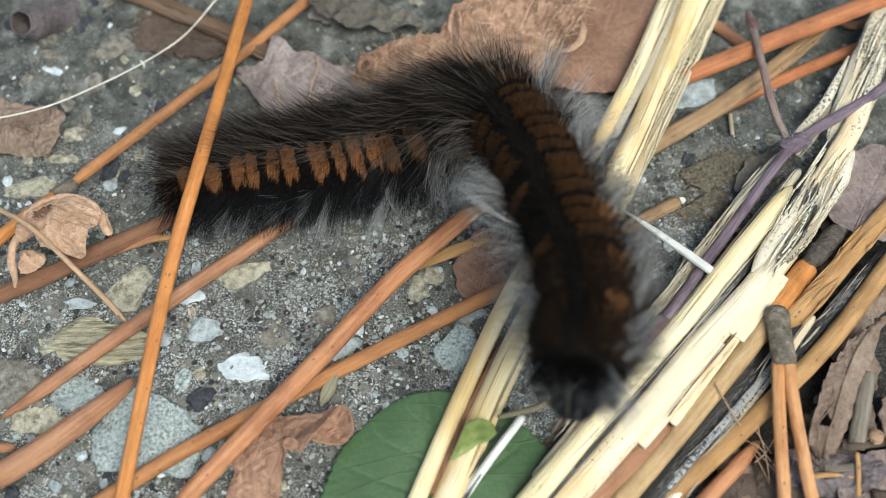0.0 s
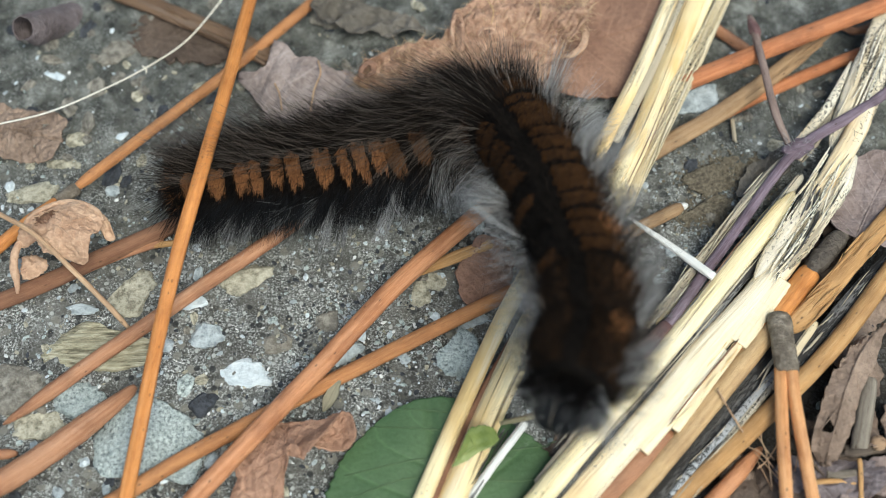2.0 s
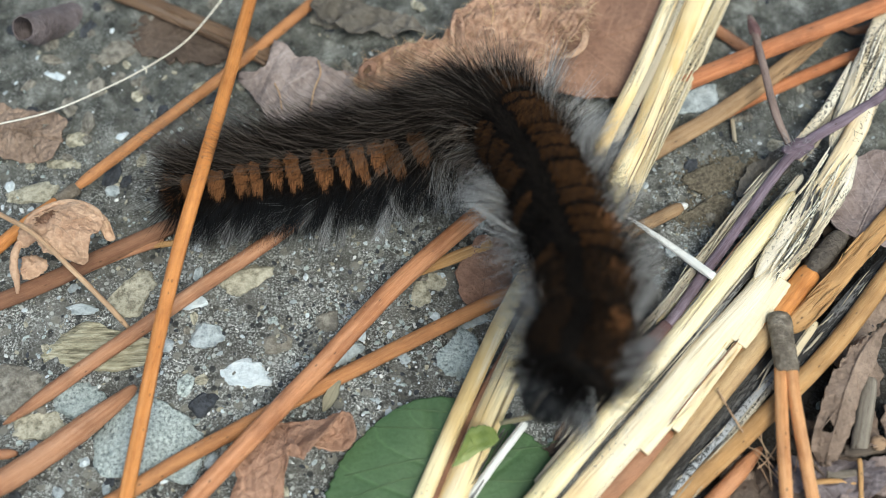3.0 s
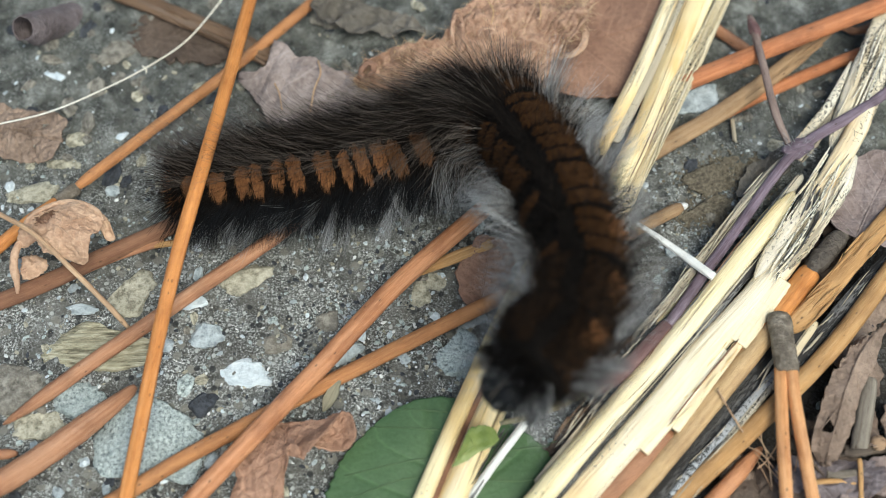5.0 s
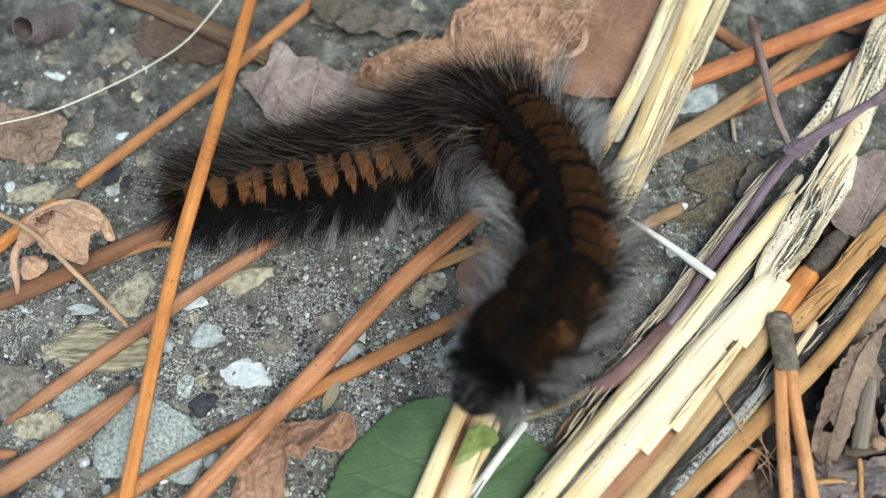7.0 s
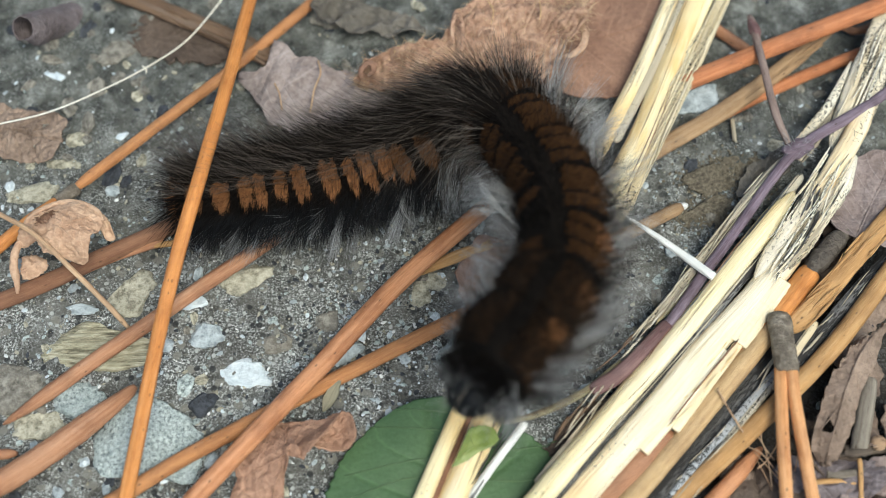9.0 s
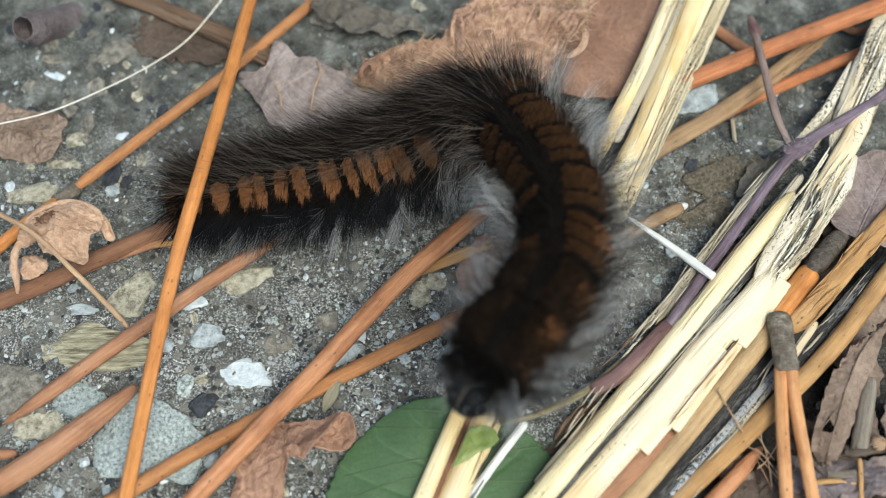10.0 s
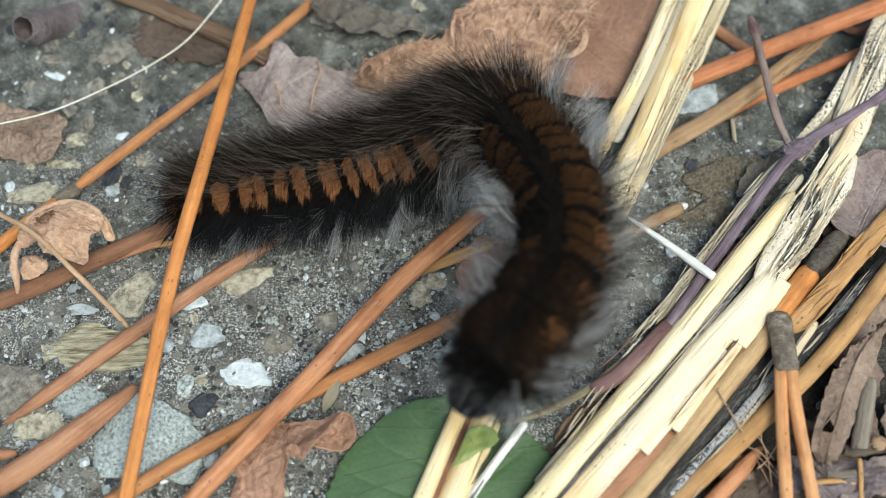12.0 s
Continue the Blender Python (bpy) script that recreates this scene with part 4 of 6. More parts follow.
def straw_long():
    """A split stalk that passes under the caterpillar, in strips."""
    ob = tagged(new("straw_stalk"), "cream split straw stalk passing under the caterpillar", "straw")
    strip([(29.74, 37.67, 2.6), (25.99, 30.07, 2.96), (22.36, 21.5, 3.08), (18.3, 13.4, 2.96), (12.1, 1.86, 3.1), (6.95, -6.99, 3), (2.53, -16.47, 2.9), (-1.7, -26.36, 2.6), (-3.38, -30.37, 1.6)], 1.76, 0.5, STRAW, ob, seed=2, bow=0.5)
    strip([(32.89, 37.58, 2.72), (28.83, 29.89, 3.2), (24.92, 20.22, 3.32), (20.84, 10.94, 3.2), (14.46, -0.65, 2.9), (9.37, -8.91, 3.2), (5.26, -17.11, 3.1), (1.11, -26.38, 2.7), (-0.74, -30.39, 1.7)], 2.82, 0.6, STRAW, ob, seed=3, bow=0.6)
    strip([(35.75, 37.78, 2.48), (32.1, 30.17, 2.84), (27.6, 20.55, 2.84), (23.45, 12.28, 2.72), (19.78, 5.23, 2.36), (18.21, 2.27, 1.6)], 1.45, 0.45, STRAW_DULL, ob, seed=4, ends=(0.5, 0.2))
    strip([(34.33, 37.88, 2.36), (30.3, 30.21, 2.78), (26.08, 20.51, 2.9), (21.66, 11.22, 2.72), (18.63, 5.63, 2.24)], 1.24, 0.4, STRAW, ob, seed=8, ends=(0.5, 0.2))
    strip([(30.36, 35.2, 2.6), (26.94, 28.67, 2.72), (22.97, 20.59, 2.78), (18.36, 11.64, 2.6)], 1.5, 0.4, STRAW_GREY, ob, seed=5, label="grey inner strip")
    strip([(8.77, -8.28, 2.4), (5.35, -14.27, 2.4), (2.24, -20.23, 2.2), (-1.01, -27.02, 2)], 1.21, 0.4, NEEDLE_DULL, ob, seed=6, label="brown inner strip")
    strip([(7.99, -19.56, 2.2), (5.72, -22.54, 2.5), (3.26, -25.86, 2.3), (0.85, -29.24, 1.2)], 0.85, 0.35, WHITE, ob, seed=7, label="white splinter")
    fibres([(31.81, 34.66, 3.26), (28.73, 29.62, 3.56), (24.83, 19.98, 3.68), (20.77, 10.73, 3.56), (14.41, -0.82, 3.26)], 2.4, 5, 0.075, NEEDLE_DULL, ob, 48, 0.08, "crack", "thin dark cracks")
    fibres([(33.05, 33.28, 2.96), (27.39, 21.51, 3.08), (22.27, 11.5, 2.84), (18.7, 3.68, 2.12)], 2.4, 24, 0.22, STRAW_DULL, ob, 9)
    fibres([(27.49, 33.28, 2.96), (22.36, 21.51, 3.08), (17.74, 12.17, 2.9)], 1.2, 12, 0.2, STRAW_DULL, ob, 10)
    fibres([(6.32, -20.29, 2.4), (3.53, -24.7, 2.4), (0.85, -28.79, 1.6)], 1.2, 6, 0.2, STRAW_BLACK, ob, 11)


def straw_broad():
    """The broad bleached stalk, split lengthwise and torn at one side."""
    ob = tagged(new("broad_straw"), "broad bleached straw stalk, split lengthwise with torn and mouldy edges", "straw")
    strip([(36.7, 4.8, 4.04), (33.78, 1.31, 4.2), (30.2, -2.9, 4.26), (27.7, -6.0, 4.26), (21.87, -12.75, 4.2), (18.2, -16.75, 4.1), (14.79, -20.65, 4.0), (8.66, -27.48, 3.7), (5.68, -30.44, 2)], 2.4, 0.9, STRAW, ob, seed=12, bow=0.75, ends=(0.08, 0.6), taper=0.07)
    strip([(35.4, -2.2, 3.92), (31.5, -6.75, 4.1), (25.6, -12.95, 4.16), (21.95, -17.05, 4.1), (18.6, -20.7, 3.95), (12.2, -27.4, 3.2), (9.4, -30.5, 2)], 2.75, 0.6, STRAW_PALE, ob, seed=13, bow=0.45, ends=(1.0, 0.7))
    strip([(34.36, -5.34, 3.92), (31.93, -8.33, 4.04), (28.95, -12.08, 3.98)], 2.1, 0.5, STRAW_PALE, ob, seed=14, bow=0.1, ends=(0.8, 0.9))
    # Black strip puts the split's shade into colour between two bleached strips.
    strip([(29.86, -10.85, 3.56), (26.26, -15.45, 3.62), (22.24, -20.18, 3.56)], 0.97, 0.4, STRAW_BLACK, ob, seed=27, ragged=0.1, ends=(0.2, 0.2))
    strip([(29.38, -11.66, 3.8), (26.31, -15.53, 3.86), (22.05, -20.79, 3.74)], 0.95, 0.45, STRAW_PALE, ob, seed=19, bow=0.1, ends=(0.9, 0.8))
    strip([(27.6, -12.6, 3.78), (25.31, -15.31, 3.76), (22.56, -18.56, 3.74), (18.77, -22.66, 3.56)], 1.6, 0.45, STRAW_PALE, ob, seed=20, bow=0.1, ends=(0.9, 1.0))
    strip([(47, 16.76, 3.8), (44.5, 12.47, 4.16), (41.32, 7.54, 4.34), (38.78, 4.19, 4.34)], 2.25, 0.6, STRAW_PALE, ob, seed=15, bow=0.35, ends=(0.12, 0.8), taper=0.3)
    strip([(40.15, 6.76, 3.92), (37.04, 2.19, 4.4), (33.6, -2.02, 4.46), (31.28, -5.19, 4.28)], 1.82, 0.4, STRAW_SPOT, ob, seed=16, ragged=0.12, bow=0.2, ends=(0.2, 0.08), taper=0.25)
    strip([(43.88, 9.28, 3.68), (41.02, 4.71, 3.98), (37.4, -0.22, 4.04), (34.49, -4.29, 3.92)], 2.32, 0.4, STRAW_SPOT, ob, seed=17, ragged=0.12, bow=0.2, ends=(0.1, 0.08), taper=0.25)
    strip([(41.81, 5.51, 3.74), (38, 0.33, 4.22), (35.63, -2.51, 4.16), (33.33, -5.25, 3.98)], 1.27, 0.35, STRAW_GREY, ob, seed=21, ragged=0.12, bow=0.2, ends=(0.1, 0.06), taper=0.3)
    # Mould-black strip below the long split, in place of the gap's shade.
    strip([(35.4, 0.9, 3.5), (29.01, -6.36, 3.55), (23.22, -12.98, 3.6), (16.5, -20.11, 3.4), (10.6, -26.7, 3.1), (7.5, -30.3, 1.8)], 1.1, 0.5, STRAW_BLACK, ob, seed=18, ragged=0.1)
    fibres([(42.93, 10.04, 4.16), (39.06, 4.43, 4.52), (35.46, -0.77, 4.52), (32.12, -5.09, 4.34)], 3.6, 30, 0.24, STRAW_SPOT, ob, 22, 0.5)
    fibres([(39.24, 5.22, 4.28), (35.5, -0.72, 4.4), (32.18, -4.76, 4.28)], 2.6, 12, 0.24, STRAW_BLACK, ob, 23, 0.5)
    fibres([(33.7, 1.25, 4.4), (27.6, -6.0, 4.56), (21.8, -12.8, 4.5), (14.8, -20.7, 4.3), (8.6, -27.5, 4.1)], 2.3, 6, 0.075, NEEDLE_DULL, ob, 47, 0.05, "crack", "thin dark cracks")
    fibres([(32.0, -2.9, 3.9), (23.3, -12.95, 3.9), (16.6, -20.1, 3.7), (10.6, -26.7, 3.4)], 0.7, 12, 0.16, STRAW_GREY, ob, 24, 0.35)
    fibres([(29.28, -11.54, 3.8), (24.89, -16.77, 3.8), (19.6, -22.28, 3.56)], 1.8, 10, 0.18, STRAW, ob, 25, 0.4)

    d = sweep([(29.03, -11.73, 4.3), (25.71, -15.38, 4.42), (23.28, -18.2, 4.4), (21.56, -20.29, 4.3)], 0.13, 0.08, "round", 6, 60, (0.3, 0.2), 0, 0.3, 92)
    link("crack", *d[:2], NEEDLE_DULL, ob, "thin dark crack", d[2])


def straw_spotted():
    ob = tagged(new("spotted_straw"), "pale straw stalk covered with black mould spots", "straw")
    strip([(56.63, 37.38, 2.96), (51.11, 29.53, 3.68), (47.41, 22.51, 3.8), (43.91, 15.32, 3.56), (41.55, 10.66, 3.08)], 2.23, 0.5, STRAW_SPOT, ob, seed=22, bow=0.3, ragged=0.1, ends=(0.5, 0.06), taper=0.16)
    strip([(59.19, 36.65, 2.84), (53.48, 29.71, 3.44), (49.37, 22.64, 3.62), (46.53, 16.12, 3.44), (45.1, 12.06, 3.08)], 2.23, 0.5, STRAW_SPOT, ob, seed=23, bow=0.3, ragged=0.1, ends=(0.5, 0.06), taper=0.16)
    strip([(45.39, 21.57, 3.2), (41.83, 15.44, 3.38), (38.27, 11.29, 3.2), (36.61, 9.13, 2.72)], 1.34, 0.4, STRAW_SPOT, ob, seed=24, ends=(0.06, 0.5), taper=0.6)
    strip([(42.66, 16.06, 2.96), (40.23, 12.06, 3.08), (38.12, 9.13, 2.72)], 1.45, 0.4, STRAW_GREY, ob, seed=25, ends=(0.2, 0.5), taper=0.4)
    fibres([(54.57, 34.42, 3.56), (49.6, 24.7, 3.92), (45.17, 15.93, 3.74), (42.77, 11.22, 3.32)], 3.6, 26, 0.22, STRAW_SPOT, ob, 26, 0.5)


def straw_fibres():
    ob = tagged(new("frayed_straw"), "weathered grey straw fibres frayed along the purple stem", "straw")
    strip([(37.41, 10.38, 2.6), (32.47, 4.95, 2.9), (27.69, -1.02, 3.02), (23.8, -5.86, 2.96), (19.99, -10.19, 2.6)], 0.98, 0.4, STRAW_GREY, ob, seed=32, ragged=0.12, ends=(0.1, 0.05), taper=0.12)
    strip([(35.21, 6.89, 2.42), (30.35, 1.39, 2.72), (25.37, -4.72, 2.78), (21.33, -9.49, 2.36)], 0.75, 0.3, STRAW, ob, seed=33, ragged=0.12, ends=(0.1, 0.05), taper=0.12)
    strip([(38.05, 7.18, 3.14), (33.01, 0.95, 3.62), (29.36, -3.21, 3.62), (25.51, -7.81, 3.5), (21.49, -13.05, 3.08)], 1.03, 0.4, STRAW_SPOT, ob, seed=34, ragged=0.12, ends=(0.2, 0.2))
    strip([(18.54, -16.38, 2.6), (15.05, -19.26, 2.72), (11.6, -22.67, 3), (8.87, -25.73, 2.2)], 1.2, 0.4, STRAW_GREY, ob, seed=35, ragged=0.1, ends=(0.2, 0.3))
    strip([(22.05, -13.55, 2.84), (17.84, -17.92, 2.96), (13.25, -22.6, 2.72), (10.45, -25.78, 2.4)], 0.76, 0.4, STRAW_SPOT, ob, seed=36, ragged=0.1, ends=(0.2, 0.3))
    fibres([(37.99, 10.66, 2.84), (32.36, 4.49, 3.14), (26.31, -3.02, 3.2), (20.06, -10.53, 2.72)], 1.8, 24, 0.2, STRAW_GREY, ob, 37, 0.5)
    fibres([(37.9, 6.95, 3.56), (32.26, 0.16, 3.92), (25.78, -7.32, 3.8), (20.24, -14.3, 3.32)], 1.0, 16, 0.2, STRAW_BLACK, ob, 38, 0.4)
    fibres([(20.26, -15.01, 2.84), (15.01, -19.6, 2.9), (9.38, -25.56, 2.6)], 1.6, 10, 0.2, STRAW_GREY, ob, 39, 0.4)
    fibres([(20.45, -11.39, 3.4), (16.85, -15.2, 3.4), (13.37, -19.13, 3.2), (10.85, -22.29, 2.6)], 1.5, 12, 0.22, STRAW_GREY, ob, 61, 0.5)
    fibres([(19.68, -11.24, 3.0), (15.81, -15.07, 3.0), (12.33, -19.01, 2.8), (9.79, -22.46, 2.2)], 2.0, 8, 0.24, STRIP_BROWN, ob, 62, 0.4, "bark", "brown frayed bark fibres")
    fibres([(27.3, -1.9, 3.4), (24.3, -5.5, 3.4), (21.0, -9.3, 3.3), (18.4, -12.2, 3.1)], 1.1, 10, 0.2, STRAW_GREY, ob, 63, 0.5)


def straw_mouldy():
    ob = tagged(new("mouldy_straw"), "blackened straw stalk streaked with grey mould", "straw")
    strip([(36.81, -8.53, 2.24), (32.66, -14.01, 2.48), (27.59, -20.02, 2.42), (22.24, -25.71, 2.12), (18.92, -29.24, 1.2)], 3.37, 0.6, STRAW_BLACK, ob, seed=42, bow=0.3)
    strip([(37.47, -9.25, 2.54), (33.37, -14.41, 2.78), (27.99, -20.66, 2.72), (22.95, -26.3, 2.36), (19.93, -29.54, 1.4)], 0.87, 0.4, STRAW_SPOT, ob, seed=43, ragged=0.1)
    strip([(47.88, -0.33, 2.24), (42.94, -4.96, 2.6), (38.87, -9.28, 2.6), (34.33, -14.51, 2.24)], 1.35, 0.4, STRAW_BLACK, ob, seed=44)
    strip([(34.45, -12.62, 2.7), (30.85, -16.51, 3.0), (27.14, -20.47, 3.0), (24.01, -23.72, 2.8), (21.34, -26.8, 2.2)], 0.75, 0.35, STRAW_MILKY, ob, "mould_streak", "pale bluish streak of mould", seed=49, ragged=0.1, ends=(0.2, 0.6), taper=0.2)
    fibres([(37.21, -8.72, 2.72), (32.46, -14.74, 2.9), (27.42, -20.7, 2.84), (21.57, -27.08, 2.24)], 2.6, 16, 0.16, STRAW_GREY, ob, 45, 0.4)
    fibres([(46.33, -1.79, 2.6), (40.77, -7.52, 2.78), (35.49, -13.46, 2.6)], 1.8, 8, 0.18, STRAW_GREY, ob, 46, 0.5)


def spike():
    d = sweep([(19.07, 2.4, 3.08), (22.87, -1.13, 3.92), (26.4, -4.66, 4.76), (27.13, -5.28, 4.76)], 0.98, 0.5, "strip", 12, 30, (0.08, 0.9), 0.3, 0.03, 3, 0, 0.75)
    tagged(link("white_splinter", *d[:2], WHITE, uvs=d[2]), "pointed white straw splinter standing out from the stalk", "splinter")


def bramble():
    """A thin purple bramble shoot that runs along the straw, with a dry side twig and a young leaf."""
    ob = tagged(new("bramble_shoot"), "thin purple bramble shoot with a dry side twig and young leaf", "shoot")
    d = sweep([(55.63, 23.17, 2.3), (48.37, 17.13, 3.56), (42.79, 13.18, 4.16), (37.9, 10.04, 3.92), (34.54, 6.28, 3.56), (30.3, 0.6, 3.38), (26.4, -4.5, 3.45), (22.6, -9.6, 3.4), (20.8, -11.8, 3.3)], 1.15, 1.0, "round", 12, 70, (0.9, 0.8), 0, 0.14, 5)
    link("stem", *d[:2], PURPLE, ob, uvs=d[2])
    d = sweep([(17.52, -13.85, 3.2), (14.05, -16.57, 3.2), (9.49, -19.15, 4.2), (5.42, -20.26, 4.2)], 0.85, 0.8, "round", 12, 30, (0.95, 0.4), 0, 0.1, 6, 0, 0.5)
    link("leaf_stalk", *d[:2], STEM_GREEN, ob, "reddish-green leaf stalk", d[2])
    d = sweep([(22.4, -10.0, 3.6), (19.9, -12.5, 3.7), (16.9, -15.2, 3.65), (14.34, -16.7, 3.3)], 1.6, 0.95, "round", 12, 24, (0.9, 0.8), 0, 0.14, 8, 0, 0.2)
    link("joint", *d[:2], BUD, ob, "reddish-brown joint", d[2])
    d = sweep([(36.72, 10.45, 4.04), (35.65, 14.01, 4.52), (35.04, 19.63, 4.76), (34.6, 24.19, 4.64), (34.29, 26.72, 4.52)], 0.85, 0.75, "round", 10, 40, (1.0, 0.5), 0, 0.2, 7)
    link("side_twig", *d[:2], SHOOT_TWIG, ob, "dry pinkish-grey side twig", d[2])
    v, f = pebble_data(61, 1.0, 0.3, 3)
    v, f = placed((v * np.array((1.35, 0.52, 0.48)) * (1 - 0.4 * v[:, :1]), f), (34.42, 25.4, 4.64), 105)
    link("bud", v, f, BUD, ob, "small purplish bud", np.asarray(v)[:, :2])
    v, f = pebble_data(62, 1.0, 0.4, 3)
    v, f = placed((v * np.array((1.7, 0.95, 0.8)), f), (37.72, 10.04, 3.92), 20)
    link("node", v, f, PURPLE, ob, "swollen fuzzy node", np.asarray(v)[:, :2])
    r = np.random.RandomState(66)
    way = r.normal(0, 1, (160, 3))
    mid = np.array((37.72, 10.04, 3.92))
    d = hairs(mid + way / np.linalg.norm(way, axis=1)[:, None] * np.array((1.6, 0.9, 0.75)), way, r.uniform(0.4, 1.4, 160), 0.025, r.normal(0, 0.3, (160, 3)), 67, 3)
    link("fuzz", *d, FUR_GREY, ob, "pale fuzz at the node", smooth=False)
    blade("leaflet", "small yellow-green young leaf", LIME, [(0.86, -24.35, 4.0), (1.48, -23.07, 4.2), (1.96, -21.91, 4.3), (2.65, -20.75, 4.4), (4.49, -20.59, 4.4), (5.21, -21.84, 4.4), (4.36, -22.69, 4.4), (3.49, -23.0, 4.3), (2.34, -23.75, 4.2)], 0.2, 0.06, 0.03, 8, ob, 0.12, (), 120, 30, ((0.02, 0.12), (0.25, 0.1), (0.75, 0.1)))



straw_long()
straw_broad()
straw_spotted()
straw_fibres()
straw_mouldy()
spike()
bramble()

# ---- leaves ----
def leaf(name, label, paint, at, length, width, turn, tilt=0.0, lean=0.0, category="leaf", rib="plain", **shape):
    """A leaf; rib: (paint, thickness) of a midrib that stands out from the blade."""
    raw = leaf_data(length, width, **shape)
    data = placed(raw, at, turn, tilt, lean)
    ob = tagged(link(name, *data[:2], paint, uvs=data[2]), label, category)
    if rib == "plain":
        rib = (paint, 0.2)
    if rib:
        near = np.abs(raw[2][:, 1] - 0.5) < 1e-6
        order = np.argsort(raw[2][near][:, 0], kind="stable")
        line = np.asarray(data[0])[near][order][::2]
        d = sweep(line[2:-2:6] + np.array((0, 0, 0.02)), rib[1], rib[1], "round", 8, 50, (0.9, 0.3), 0, 0.05, 3, 0, 0.5)
        link("midrib", *d[:2], rib[0], ob, "raised midrib", d[2])
    return ob


def scrap(name, label, paint, upper, lower, crinkle=0.3, jag=0.35, seed=1, nu=110, nv=61, parent=None, thick=0.16, fold=0.0, veins=()):
    """A torn piece of leaf between two ragged margins, each running through a few places."""
    def along(points, u):
        points = np.array(points)
        run = np.concatenate([[0], np.cumsum(np.linalg.norm(np.diff(points, axis=0), axis=1))])
        return np.stack([np.interp(u, run / run[-1], points[:, k]) for k in range(3)], axis=-1)

    def fn(u, v):
        size = float(np.linalg.norm(np.array(upper[-1]) - np.array(upper[0])))
        bite = lumps(u * size, np.round(v) * 40, 3.6, seed + 5, 3) * jag
        p = along(upper, u) * (1 - v[..., None]) + along(lower, u) * v[..., None]
        margin = np.clip(np.abs(v - 0.5) * 2 - 0.6, 0, 1) / 0.4
        side = np.clip(np.abs(u - 0.5) * 2 - 0.8, 0, 1) / 0.2
        x = p[..., 0] + side * lumps(v * 12, u * 0 + 3, 2.0, seed + 6, 3) * jag
        y = p[..., 1] + margin * bite
        z = p[..., 2] + lumps(x, y, 7.0, seed, 2) * crinkle + lumps(x, y, 1.5, seed + 50, 2) * crinkle * 0.3 + margin ** 3 * crinkle * 0.9 + fold * (1 - np.abs(v * 2 - 1))
        return x, y, z
    d = sheet(fn, nu, nv, thick)
    ob = link(name, *d[:2], paint, parent, label if parent else "", d[2])
    for k, (u0, v0, u1, v1, wide) in enumerate(veins):
        line = np.stack(fn(np.linspace(u0, u1, 9), np.linspace(v0, v1, 9) + 0.03 * np.sin(np.linspace(0, 3, 9))), axis=-1) + np.array((0, 0, 0.02))
        d = sweep(line, wide, wide, "round", 8, 30, (0.9, 0.3), 0, 0.08, seed + k, 0, 0.6)
        link("vein", *d[:2], paint, ob, "raised vein", d[2])
    return ob if parent else tagged(ob, label, "leaf")


GREEN_BLADE = leaf("green_leaf", "dark green bramble leaf lying under the straw", GREEN, (0.3, -29.3, 1.6), 25.09, 26.28, 98, 2, 0, blunt=0.5, cup=-12, crinkle=0.3, grainy=0.05, teeth=0.05, ragged=0.025, saw_count=28, ribs=7, ridge=0.16, seed=3, nu=130, nv=81, rib=None)


def leaf_vein(owner, points, wide, paint):
    """A rib that lies on a leaf's upper face."""
    skin = np.array([v.co[:] for v in owner.data.vertices]) / MM
    row = spline(points, 14)
    for q in row:
        close = np.hypot(skin[:, 0] - q[0], skin[:, 1] - q[1]) < 0.5
        if close.any():
            q[2] = skin[close, 2].max() - 0.01
    d = sweep(row, wide, wide * 0.7, "round", 8, 40, (1.0, 0.35), 0, 0.05, 5, 0, 0.8)
    link("vein", *d[:2], paint, owner, "paler side vein", d[2])


for vein_way in ([(2.51, -20.46, 2), (-2.41, -20.01, 2), (-7.34, -19.73, 2)],
                 [(0.87, -22.68, 2), (-3.46, -23.23, 2), (-9.47, -24.49, 2)],
                 [(-0.75, -24.6, 2), (-4.51, -25.14, 2), (-9.8, -27.02, 2)],
                 [(3.08, -18.76, 2), (-1.32, -18.2, 2), (-4.63, -18.02, 2)],
                 [(5.2, -22.41, 2), (7.93, -21.85, 2), (10.94, -21.41, 2)],
                 [(4.08, -25.14, 2), (7.3, -25.14, 2), (10.26, -24.71, 2)]):
    leaf_vein(GREEN_BLADE, vein_way, 0.2, GREEN_VEIN)
FELTED = scrap("dead_leaf", "large crinkled tan-brown dead leaf behind the caterpillar", LEAF_BROWN, [(-9.57, 18.91, 3.4), (-8.31, 20.92, 4.6), (-3.04, 21.83, 5), (0.06, 23.63, 5.2), (1.39, 26.83, 5.2), (6.12, 30.09, 5), (11.32, 31.99, 4.6), (17.25, 33.26, 4)], [(-9.25, 18.85, 2.6), (-5.23, 17.53, 2.6), (-0.25, 16.29, 2.6), (4.7, 15.92, 2.6), (9.03, 16.76, 3), (12.51, 19.82, 3.6), (13.73, 22.98, 4), (16.22, 26.18, 4)], 0.6, 0.3, 5, 170, 90, veins=((0.06, 0.5, 0.96, 0.55, 0.4), (0.35, 0.52, 0.55, 0.08, 0.22), (0.6, 0.52, 0.8, 0.06, 0.22)))
d = sweep([(13.02, 21.91, 3.8), (14.17, 21.51, 4.6), (15.31, 22.42, 4.8), (15.79, 24.06, 4.6), (15.58, 26.02, 4)], 0.87, 0.2, "strip", 10, 40, (0.4, 0.4), 0.5, 0.1, 14, 0, 0.3)
link("curled_rim", *d[:2], LEAF_PINK, FELTED, "pale curled rim", d[2])
